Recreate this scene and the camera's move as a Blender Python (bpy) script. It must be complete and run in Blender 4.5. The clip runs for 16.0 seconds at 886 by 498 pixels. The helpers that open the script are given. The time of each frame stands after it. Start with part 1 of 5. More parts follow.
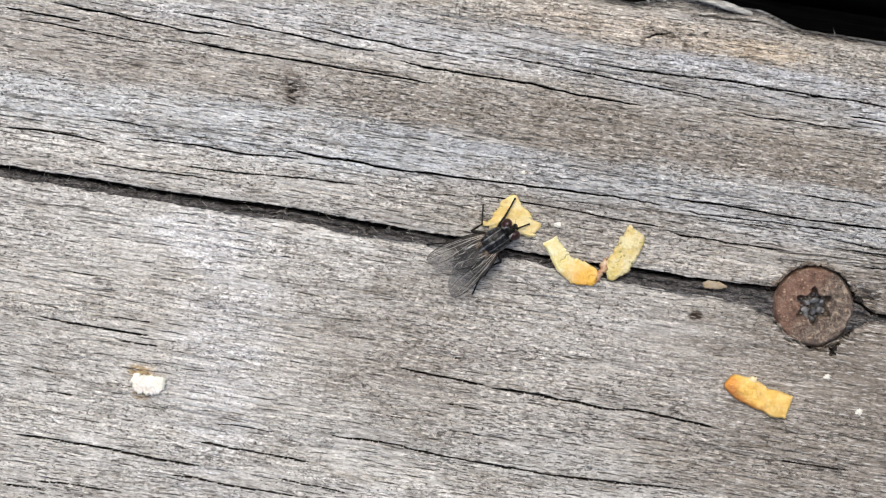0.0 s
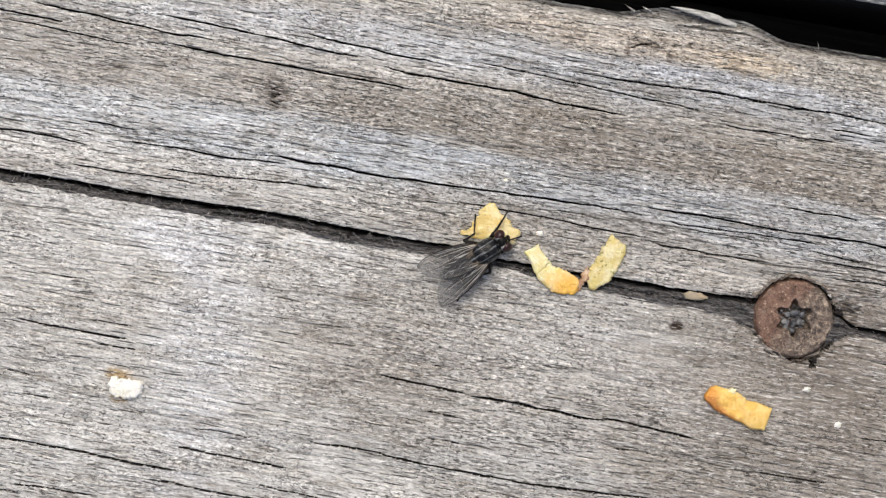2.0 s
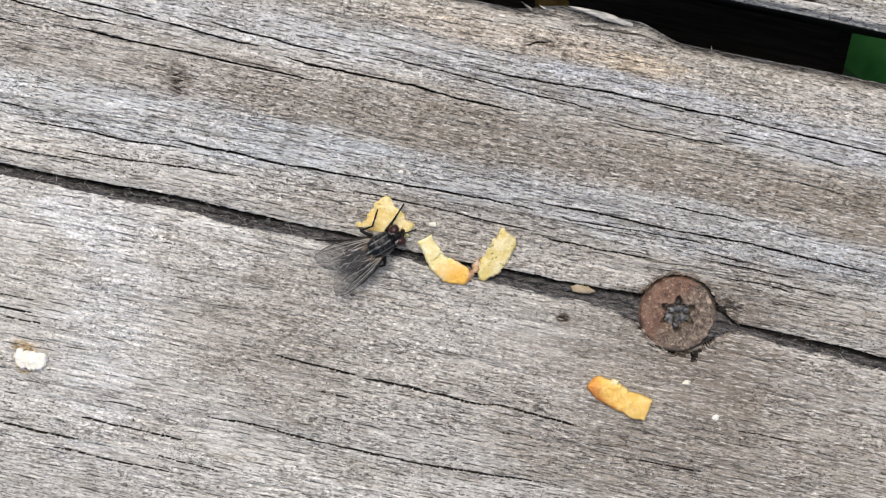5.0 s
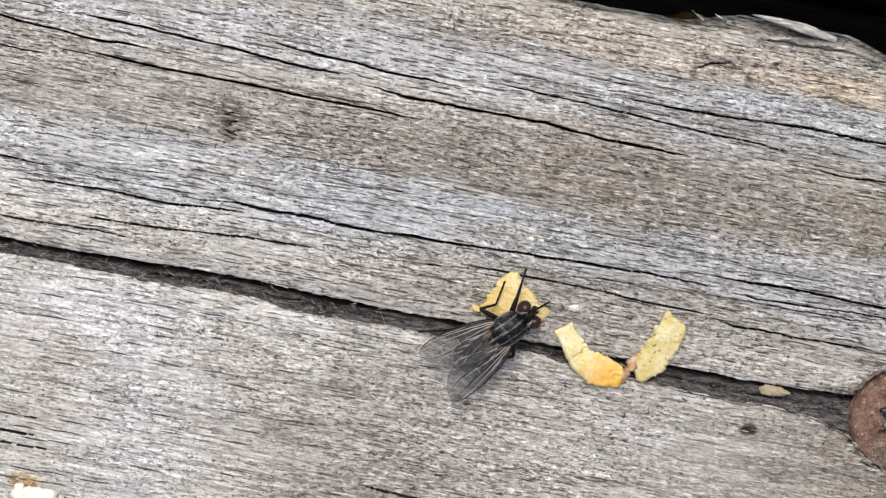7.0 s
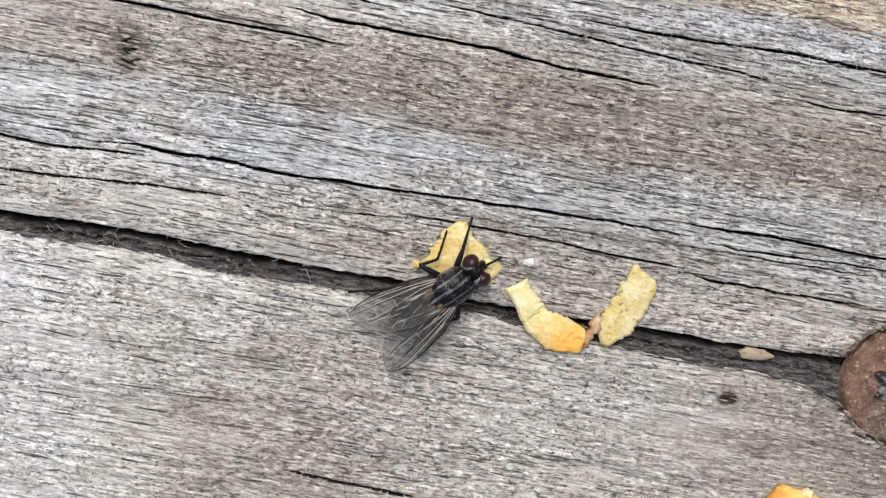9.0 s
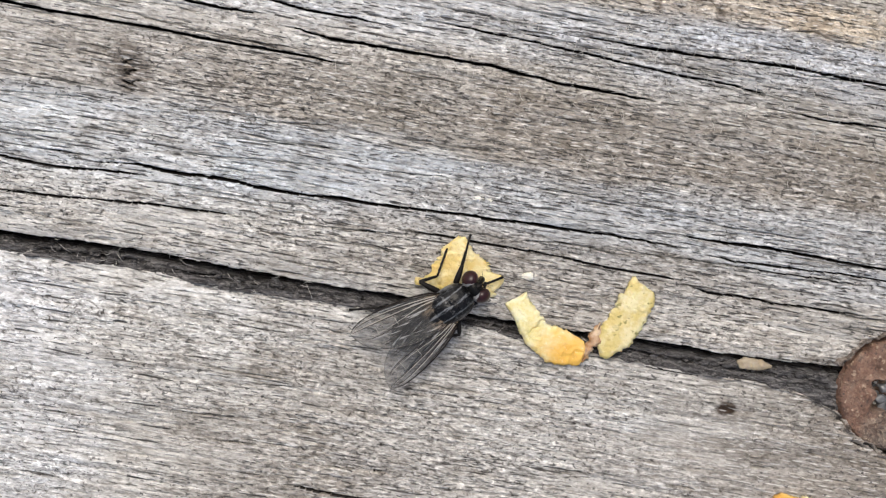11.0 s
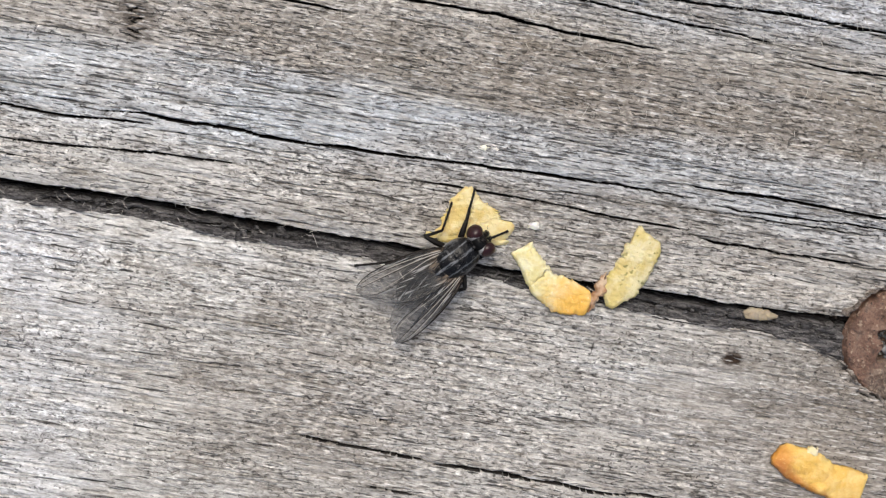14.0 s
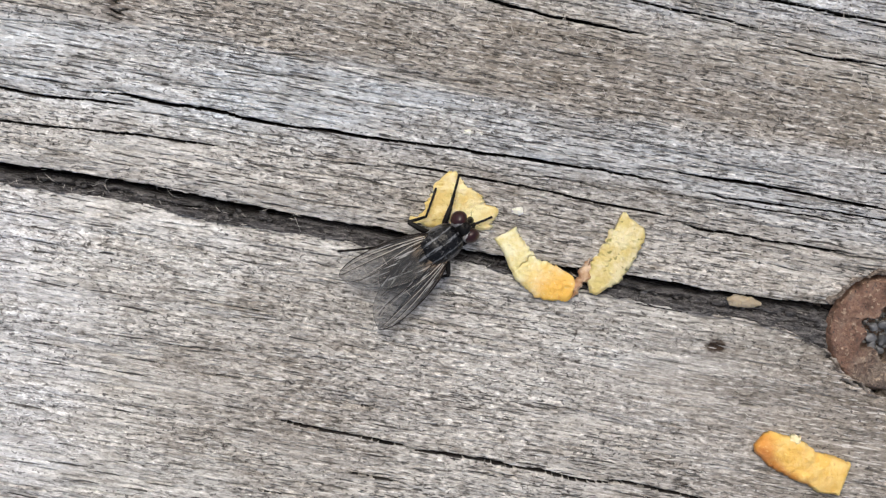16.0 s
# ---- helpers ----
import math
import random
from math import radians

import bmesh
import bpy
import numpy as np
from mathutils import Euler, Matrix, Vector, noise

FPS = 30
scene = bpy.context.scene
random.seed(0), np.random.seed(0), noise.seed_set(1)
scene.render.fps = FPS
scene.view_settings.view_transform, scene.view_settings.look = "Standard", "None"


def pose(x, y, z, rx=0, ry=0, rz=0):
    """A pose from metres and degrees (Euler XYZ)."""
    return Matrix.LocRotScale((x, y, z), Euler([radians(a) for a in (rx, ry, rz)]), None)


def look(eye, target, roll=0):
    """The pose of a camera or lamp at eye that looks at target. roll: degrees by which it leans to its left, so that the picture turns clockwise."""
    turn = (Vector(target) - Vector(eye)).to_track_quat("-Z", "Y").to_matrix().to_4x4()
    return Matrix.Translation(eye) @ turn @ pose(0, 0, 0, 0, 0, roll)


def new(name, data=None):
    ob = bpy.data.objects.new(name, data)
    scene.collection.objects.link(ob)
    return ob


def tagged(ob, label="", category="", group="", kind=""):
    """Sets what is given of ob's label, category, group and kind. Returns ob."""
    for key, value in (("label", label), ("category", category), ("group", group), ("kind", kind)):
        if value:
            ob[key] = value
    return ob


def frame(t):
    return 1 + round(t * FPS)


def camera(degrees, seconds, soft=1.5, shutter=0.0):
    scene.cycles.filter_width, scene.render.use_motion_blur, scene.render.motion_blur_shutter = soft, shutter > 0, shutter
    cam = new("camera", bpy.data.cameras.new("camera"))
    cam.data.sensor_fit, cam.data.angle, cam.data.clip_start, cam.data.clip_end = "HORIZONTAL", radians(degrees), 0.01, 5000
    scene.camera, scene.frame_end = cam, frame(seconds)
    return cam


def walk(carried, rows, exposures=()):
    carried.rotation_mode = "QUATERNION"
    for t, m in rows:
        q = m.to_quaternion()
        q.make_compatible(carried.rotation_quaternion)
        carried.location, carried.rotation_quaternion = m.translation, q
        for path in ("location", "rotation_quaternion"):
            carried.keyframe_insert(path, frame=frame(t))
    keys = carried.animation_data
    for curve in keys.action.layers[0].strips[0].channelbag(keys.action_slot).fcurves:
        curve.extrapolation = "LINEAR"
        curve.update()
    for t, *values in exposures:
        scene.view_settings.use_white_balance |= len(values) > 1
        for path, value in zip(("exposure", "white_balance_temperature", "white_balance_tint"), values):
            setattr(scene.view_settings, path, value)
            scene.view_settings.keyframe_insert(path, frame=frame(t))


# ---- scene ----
MM = 0.001
cam = camera(30.0, 16.0, 1.25)
PATH = [
    (0.0, pose(-0.00462, 0.00690, 0.16200, -3.091, 2.697, 8.995)),
    (0.5, pose(-0.00571, 0.00656, 0.16147, -3.055, 2.231, 9.130)),
    (1.0, pose(-0.00427, 0.00802, 0.16100, -3.211, 2.440, 9.272)),
    (1.5, pose(-0.00342, 0.00652, 0.16154, -2.565, 2.519, 9.462)),
    (2.0, pose(-0.00540, 0.00664, 0.16157, -2.774, 1.815, 9.868)),
    (2.5, pose(-0.00353, 0.00553, 0.16086, -2.786, 1.977, 10.491)),
    (3.0, pose(0.00285, 0.01513, 0.15561, -4.438, 0.754, 10.828)),
    (3.2, pose(0.00616, 0.01568, 0.15489, -5.236, 0.940, 11.116)),
    (5.3, pose(0.00343, 0.02369, 0.16457, -8.078, 2.770, 11.434)),
    (5.5, pose(0.00036, 0.02326, 0.15935, -7.560, 2.633, 11.187)),
    (6.0, pose(-0.00669, 0.01592, 0.13946, -5.785, 2.151, 10.825)),
    (6.5, pose(-0.00912, 0.01260, 0.13104, -5.885, 1.655, 10.746)),
    (7.0, pose(-0.01048, 0.01596, 0.12323, -5.579, 1.080, 10.679)),
    (7.5, pose(-0.01263, 0.00983, 0.11388, -4.980, -0.260, 10.817)),
    (8.0, pose(-0.01347, 0.01142, 0.10899, -5.563, -1.390, 10.661)),
    (8.5, pose(-0.01262, 0.01275, 0.10745, -5.963, -1.864, 10.475)),
    (9.0, pose(-0.01177, 0.01211, 0.10702, -6.382, -2.112, 10.386)),
    (11.5, pose(-0.01216, 0.01321, 0.10825, -6.247, -2.281, 9.518)),
    (12.0, pose(-0.01224, 0.01301, 0.10840, -6.113, -2.150, 9.353)),
    (12.5, pose(-0.01280, 0.01331, 0.10829, -6.188, -2.353, 9.322)),
    (13.0, pose(-0.01233, 0.01260, 0.10826, -6.692, -2.193, 9.415)),
    (13.5, pose(-0.01223, 0.01213, 0.10817, -7.089, -2.235, 9.617)),
    (14.0, pose(-0.01180, 0.01138, 0.10808, -7.148, -2.046, 9.731)),
    (14.5, pose(-0.01195, 0.01128, 0.10840, -7.346, -2.208, 9.871)),
    (15.0, pose(-0.01176, 0.01054, 0.10772, -7.716, -2.182, 10.015)),
    (15.5, pose(-0.01173, 0.01079, 0.10850, -7.604, -2.324, 10.078)),
    (16.0, pose(-0.01180, 0.01051, 0.10755, -7.280, -2.662, 10.189)),
]
EXPOSURE = 0.02
walk(cam, PATH, exposures=[(0.0, EXPOSURE), (12.5, EXPOSURE), (14.5, EXPOSURE - 0.08), (16.0, EXPOSURE - 0.08)])

# ---- daylight: a bright overcast sky ----
world = bpy.data.worlds.new("overcast_sky")
scene.world = world
world.use_nodes = True
wt = world.node_tree
sky = wt.nodes.new("ShaderNodeTexSky")
sky.sky_type = "NISHITA"
sky.sun_disc = False
sky.sun_elevation = radians(62)
sky.sun_rotation = radians(-20)
sky.air_density, sky.dust_density, sky.ozone_density = 1.0, 6.0, 1.0
wt.nodes["Background"].inputs["Strength"].default_value = 0.15
wt.links.new(sky.outputs["Color"], wt.nodes["Background"].inputs["Color"])
sun_data = bpy.data.lights.new("sun", "SUN")
sun_data.energy, sun_data.angle, sun_data.color = 1.5, radians(35), (0.975, 0.97, 0.875)
sun = new("sun", sun_data)
sun.matrix_world = look((-0.16, 0.44, 0.9), (0, 0, 0))


# ---- materials ----
class Nodes:
    """A node material with short calls."""

    def __init__(self, name):
        self.mat = bpy.data.materials.new(name)
        self.mat.use_nodes = True
        self.tree = self.mat.node_tree
        self.bsdf = self.tree.nodes["Principled BSDF"]
        self.out = self.tree.nodes["Material Output"]
        self.co = self.tree.nodes.new("ShaderNodeTexCoord").outputs["Object"]
        self.ragged = {}

    def plug(self, socket, value):
        if isinstance(value, bpy.types.NodeSocket):
            self.tree.links.new(value, socket)
        elif isinstance(value, tuple) and len(value) == 3 and socket.type == "RGBA":
            socket.default_value = (*value, 1)
        else:
            socket.default_value = value

    def scaled(self, sx, sy, sz, shift=(0, 0, 0), co=None):
        """Object coordinates in millimetres, divided by a grain size along each axis."""
        n = self.tree.nodes.new("ShaderNodeMapping")
        n.inputs["Scale"].default_value = (1000 / sx, 1000 / sy, 1000 / sz)
        n.inputs["Location"].default_value = shift
        self.plug(n.inputs["Vector"], co or self.co)
        return n.outputs["Vector"]

    def noise(self, size, detail=3.0, rough=0.55, shift=(0, 0, 0), distort=0.0, co=None):
        n = self.tree.nodes.new("ShaderNodeTexNoise")
        n.inputs["Scale"].default_value = 1.0
        n.inputs["Detail"].default_value, n.inputs["Roughness"].default_value = detail, rough
        n.inputs["Distortion"].default_value = distort
        self.plug(n.inputs["Vector"], self.scaled(*size, shift=shift, co=co))
        return n.outputs["Fac"]

    def math(self, op, a, b=0.0, clamp=False):
        n = self.tree.nodes.new("ShaderNodeMath")
        n.operation, n.use_clamp = op, clamp
        self.plug(n.inputs[0], a), self.plug(n.inputs[1], b)
        return n.outputs[0]

    def span(self, value, a, b, c=0.0, d=1.0, smooth=True):
        n = self.tree.nodes.new("ShaderNodeMapRange")
        n.interpolation_type = "SMOOTHSTEP" if smooth else "LINEAR"
        n.clamp = True
        for i, v in enumerate((value, a, b, c, d)):
            self.plug(n.inputs[i], v)
        return n.outputs[0]

    def mix(self, fac, a, b, kind="MIX"):
        n = self.tree.nodes.new("ShaderNodeMix")
        n.data_type, n.blend_type, n.clamp_factor = "RGBA", kind, True
        self.plug(n.inputs["Factor"], fac), self.plug(n.inputs["A"], a), self.plug(n.inputs["B"], b)
        return n.outputs["Result"]

    def ramp(self, fac, stops):
        n = self.tree.nodes.new("ShaderNodeValToRGB")
        while len(n.color_ramp.elements) < len(stops):
            n.color_ramp.elements.new(0.5)
        for el, (pos, col) in zip(n.color_ramp.elements, stops):
            el.position, el.color = pos, (*col, 1)
        self.plug(n.inputs["Fac"], fac)
        return n.outputs["Color"]

    def axis(self, name, co=None):
        n = self.tree.nodes.new("ShaderNodeSeparateXYZ")
        self.plug(n.inputs[0], co or self.scaled(1, 1, 1))
        return n.outputs[name]

    def blot(self, x, y, rx, ry, soft, ragged=0.5):
        """A stain with a ragged outline round (x, y), in millimetres: 1 inside, 0 outside."""
        n = self.tree.nodes.new("ShaderNodeMapping")
        n.inputs["Location"].default_value = (-x / rx, -y / ry, 0)
        n.inputs["Scale"].default_value = (1000 / rx, 1000 / ry, 0)
        self.plug(n.inputs["Vector"], self.co)
        d = self.tree.nodes.new("ShaderNodeVectorMath")
        d.operation = "LENGTH"
        self.plug(d.inputs[0], n.outputs["Vector"])
        size = (7.0, 2.8, 1) if rx > 4 else (1.0, 0.6, 1)
        if size not in self.ragged:
            self.ragged[size] = self.math("SUBTRACT", self.noise(size, 4, 0.6), 0.5)
        r = self.math("MULTIPLY", self.ragged[size], ragged * 2)
        return self.span(self.math("ADD", d.outputs["Value"], r), 1 + soft * 0.5, 1 - soft * 0.5)

    def strokes(self, cx, cy, shift, run, width, keep):
        """Separate thin dashes, one at most in each cell of cx by cy millimetres: 1 inside. keep: the share of cells that has one."""
        place = self.tree.nodes.new("ShaderNodeVectorMath")
        place.operation = "ADD"
        wave = self.tree.nodes.new("ShaderNodeCombineXYZ")
        self.plug(wave.inputs["Y"], self.math("MULTIPLY", self.math("SUBTRACT", self.noise((2.6 * run, 3.0, 1), 2, 0.6, shift), 0.5), 0.5))
        self.plug(place.inputs[0], self.scaled(cx, cy, 1, shift))
        self.plug(place.inputs[1], wave.outputs[0])
        v = self.tree.nodes.new("ShaderNodeTexVoronoi")
        v.voronoi_dimensions = "2D"
        v.inputs["Scale"].default_value = 1.0
        self.plug(v.inputs["Vector"], place.outputs[0])
        off = self.tree.nodes.new("ShaderNodeVectorMath")
        off.operation = "SUBTRACT"
        self.plug(off.inputs[0], place.outputs[0])
        self.plug(off.inputs[1], v.outputs["Position"])
        luck = self.axis("X", v.outputs["Color"])
        size = self.span(self.axis("Y", v.outputs["Color"]), 0.0, 1.0, 0.35, 1.0, smooth=False)
        along = self.math("DIVIDE", self.math("MULTIPLY", self.axis("X", off.outputs[0]), cx / run), size)
        across = self.math("ABSOLUTE", self.math("MULTIPLY", self.axis("Y", off.outputs[0]), cy / width))
        taper = self.math("SUBTRACT", 1.0, self.math("MULTIPLY", along, along))
        thick = self.math("MULTIPLY", taper, self.span(size, 0.35, 1.0, 0.7, 1.1, smooth=False))
        inside = self.math("MULTIPLY", self.span(self.math("SUBTRACT", thick, across), -0.35, 0.45), self.span(size, 0.35, 0.9, 0.6, 1.0))
        return self.math("MULTIPLY", inside, self.math("LESS_THAN", luck, keep))

    def bump(self, height, mm, strength=1.0, base=None):
        n = self.tree.nodes.new("ShaderNodeBump")
        n.inputs["Strength"].default_value, n.inputs["Distance"].default_value = strength, mm * MM
        self.plug(n.inputs["Height"], height)
        if base is not None:
            self.plug(n.inputs["Normal"], base)
        return n.outputs["Normal"]

    def done(self, color, rough=0.8, normal=None, metal=0.0, spec=0.5):
        self.plug(self.bsdf.inputs["Base Color"], color)
        self.plug(self.bsdf.inputs["Roughness"], rough)
        self.plug(self.bsdf.inputs["Metallic"], metal)
        self.plug(self.bsdf.inputs["Specular IOR Level"], spec)
        if normal is not None:
            self.plug(self.bsdf.inputs["Normal"], normal)
        return self.mat


def weathered_wood(name, bands, marks=True, seed=0.0):
    """Silvered softwood: colour bands across the grain, streaks, fibres, dark checks, mildew and stains."""
    m = Nodes(name)
    sh = (seed, seed * 1.7, 0)
    y = m.axis("Y")
    drift = m.math("MULTIPLY", m.math("SUBTRACT", m.noise((22, 5, 5), 4, 0.6, sh), 0.5), 5.0)
    band = m.span(m.math("ADD", y, drift), -36.0, 26.0, smooth=False)
    col = m.ramp(band, bands)
    # cloudy tints, along the grain
    tint = m.noise((16, 4.5, 5), 4, 0.6, (seed + 4, 2, 0))
    col = m.mix(m.span(tint, 0.52, 0.72, 0, 0.7), col, (0.32, 0.302, 0.268))
    col = m.mix(m.span(tint, 0.47, 0.30, 0, 0.65), col, (0.48, 0.485, 0.49))
    if marks:
        col = marks_on(m, col)
    worn = m.noise((4.5, 1.5, 5), 4, 0.65, (seed + 33, 5, 0))
    col = m.mix(0.9, col, m.ramp(worn, [(0.32, (0.66, 0.63, 0.59)), (0.46, (0.93, 0.92, 0.91)), (0.68, (1.09, 1.095, 1.10))]), "MULTIPLY")
    # growth-ring streaks
    streak = m.noise((30, 0.7, 3), 4, 0.65, (seed, 9, 0), 0.1)
    col = m.mix(0.62, col, m.ramp(streak, [(0.3, (0.70, 0.69, 0.68)), (0.5, (1, 1, 1)), (0.7, (1.2, 1.2, 1.2))]), "MULTIPLY")
    # fibres: pale and dark threads a few millimetres long
    busy = m.span(m.noise((13, 4.5, 5), 3, 0.6, (seed + 21, 6, 0)), 0.40, 0.62)
    skin = m.span(m.noise((9, 4, 5), 4, 0.65, (seed + 12, 3, 0)), 0.48, 0.58)
    if marks:
        for x, y, rx, ry in ((-6.0, -11.0, 13.0, 6.5), (22.0, 21.0, 30.0, 2.8), (-1.0, 1.6, 15.0, 2.8), (-5.0, 11.0, 26.0, 2.6), (14.0, 9.5, 22.0, 2.4)):
            skin = m.math("MAXIMUM", skin, m.blot(x, y, rx, ry, 1.2, 1.4))
    fib = m.noise((2.6, 0.34, 1), 4, 0.65, (seed, 3, 0), 0.35)
    col = m.mix(m.span(skin, 0, 1, 0.9, 0.5), col, m.ramp(fib, [(0.28, (0.46, 0.445, 0.425)), (0.40, (0.82, 0.813, 0.803)), (0.50, (1.0, 1.0, 1.0)), (0.60, (1.13, 1.13, 1.13)), (0.74, (1.4, 1.4, 1.4))]), "MULTIPLY")
    fine = m.noise((0.45, 0.22, 1), 2, 0.6, (seed, 5, 0), 0.5)
    col = m.mix(m.span(busy, 0, 1, 0.5, 0.9), col, m.ramp(fine, [(0.3, (0.45, 0.435, 0.415)), (0.5, (1, 1, 1)), (0.7, (1.42, 1.42, 1.42))]), "MULTIPLY")
    # short dirt-filled checks: separate thin dashes along the grain, crowding in patches
    patch = m.span(m.noise((14, 6, 5), 3, 0.6, (seed + 8, 1, 0)), 0.40, 0.62)
    cuts = m.strokes(3.4, 0.85, (seed + 3, 5, 0), 1.5, 0.055, m.span(skin, 0, 1, 0.75, 0.35))
    small = m.span(m.noise((8, 2.6, 5), 3, 0.6, (seed + 17, 9, 0)), 0.38, 0.60, 0.5, 1.0)
    if marks:
        small = m.math("MULTIPLY", small, m.span(m.blot(-32.0, -15.0, 20.0, 13.0, 1.5, 1.0), 0, 1, 1.0, 0.45))
    fines = m.strokes(1.9, 0.46, (seed + 13, 2, 0), 0.8, 0.045, m.math("MULTIPLY", m.span(busy, 0, 1, 0.45, 0.9), m.span(skin, 0, 1, 1.0, 0.55)))
    fines = m.math("MAXIMUM", fines, m.strokes(1.2, 0.36, (seed + 23, 8, 0), 0.52, 0.042, m.span(patch, 0, 1, 0.35, 0.9)))
    fines = m.math("MAXIMUM", fines, m.math("MULTIPLY", m.strokes(0.9, 0.30, (seed + 33, 1, 0), 0.38, 0.042, m.span(skin, 0, 1, 0.3, 0.9)), 0.85))
    cuts = m.math("MAXIMUM", cuts, m.math("MULTIPLY", fines, small))
    if marks:
        cuts = m.math("MULTIPLY", cuts, m.span(m.blot(20.0, -8.0, 17.0, 6.0, 1.5, 1.0), 0, 1, 1.0, 0.35))
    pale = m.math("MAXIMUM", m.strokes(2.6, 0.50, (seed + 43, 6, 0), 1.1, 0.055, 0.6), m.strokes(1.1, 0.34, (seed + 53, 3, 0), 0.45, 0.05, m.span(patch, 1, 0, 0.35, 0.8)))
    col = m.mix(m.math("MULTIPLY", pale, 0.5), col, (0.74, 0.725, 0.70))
    halo = m.span(m.noise((2.6, 0.30, 1), 2, 0.55, (seed + 2, 7, 0), 0.3), 0.47, 0.33)
    col = m.mix(m.math("MULTIPLY", halo, 0.35), col, (0.19, 0.165, 0.14))
    col = m.mix(m.math("MULTIPLY", cuts, 0.88), col, (0.040, 0.035, 0.031))
    # grey mildew freckles
    dots = m.noise((0.36, 0.21, 1), 2, 0.5, (seed, 11, 0), 0.3)
    where = m.span(m.noise((10, 3, 5), 3, 0.6, (seed + 1, 6, 0)), 0.40, 0.56)
    col = m.mix(m.math("MULTIPLY", m.span(dots, 0.60, 0.66), m.math("MULTIPLY", where, 0.8)), col, (0.04, 0.038, 0.038))
    # granular wear: crumbs of dark and bleached skin
    grain = m.noise((0.55, 0.32, 1), 3, 0.6, (seed + 9, 8, 0), 1.1)
    col = m.mix(m.span(skin, 0.0, 1.0, 0.34, 1.0), col, m.ramp(grain, [(0.30, (0.22, 0.205, 0.19)), (0.43, (0.88, 0.873, 0.865)), (0.55, (1.05, 1.05, 1.05)), (0.70, (1.6, 1.6, 1.6))]), "MULTIPLY")
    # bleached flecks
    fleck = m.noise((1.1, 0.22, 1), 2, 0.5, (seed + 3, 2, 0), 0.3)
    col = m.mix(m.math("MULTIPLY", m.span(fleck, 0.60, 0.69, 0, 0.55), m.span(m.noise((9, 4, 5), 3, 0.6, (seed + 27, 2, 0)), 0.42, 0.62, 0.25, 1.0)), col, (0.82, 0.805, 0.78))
    rough = m.span(fib, 0.3, 0.7, 0.92, 0.72, smooth=False)
    n = m.bump(fib, 0.2, 0.8)
    n = m.bump(fine, 0.07, 0.7, n)
    n = m.bump(m.math("SUBTRACT", 1.0, cuts), 0.18, 0.9, n)
    n = m.bump(m.math("MULTIPLY", grain, skin), 0.14, 0.9, n)
    return m.done(col, rough, n, spec=0.25)


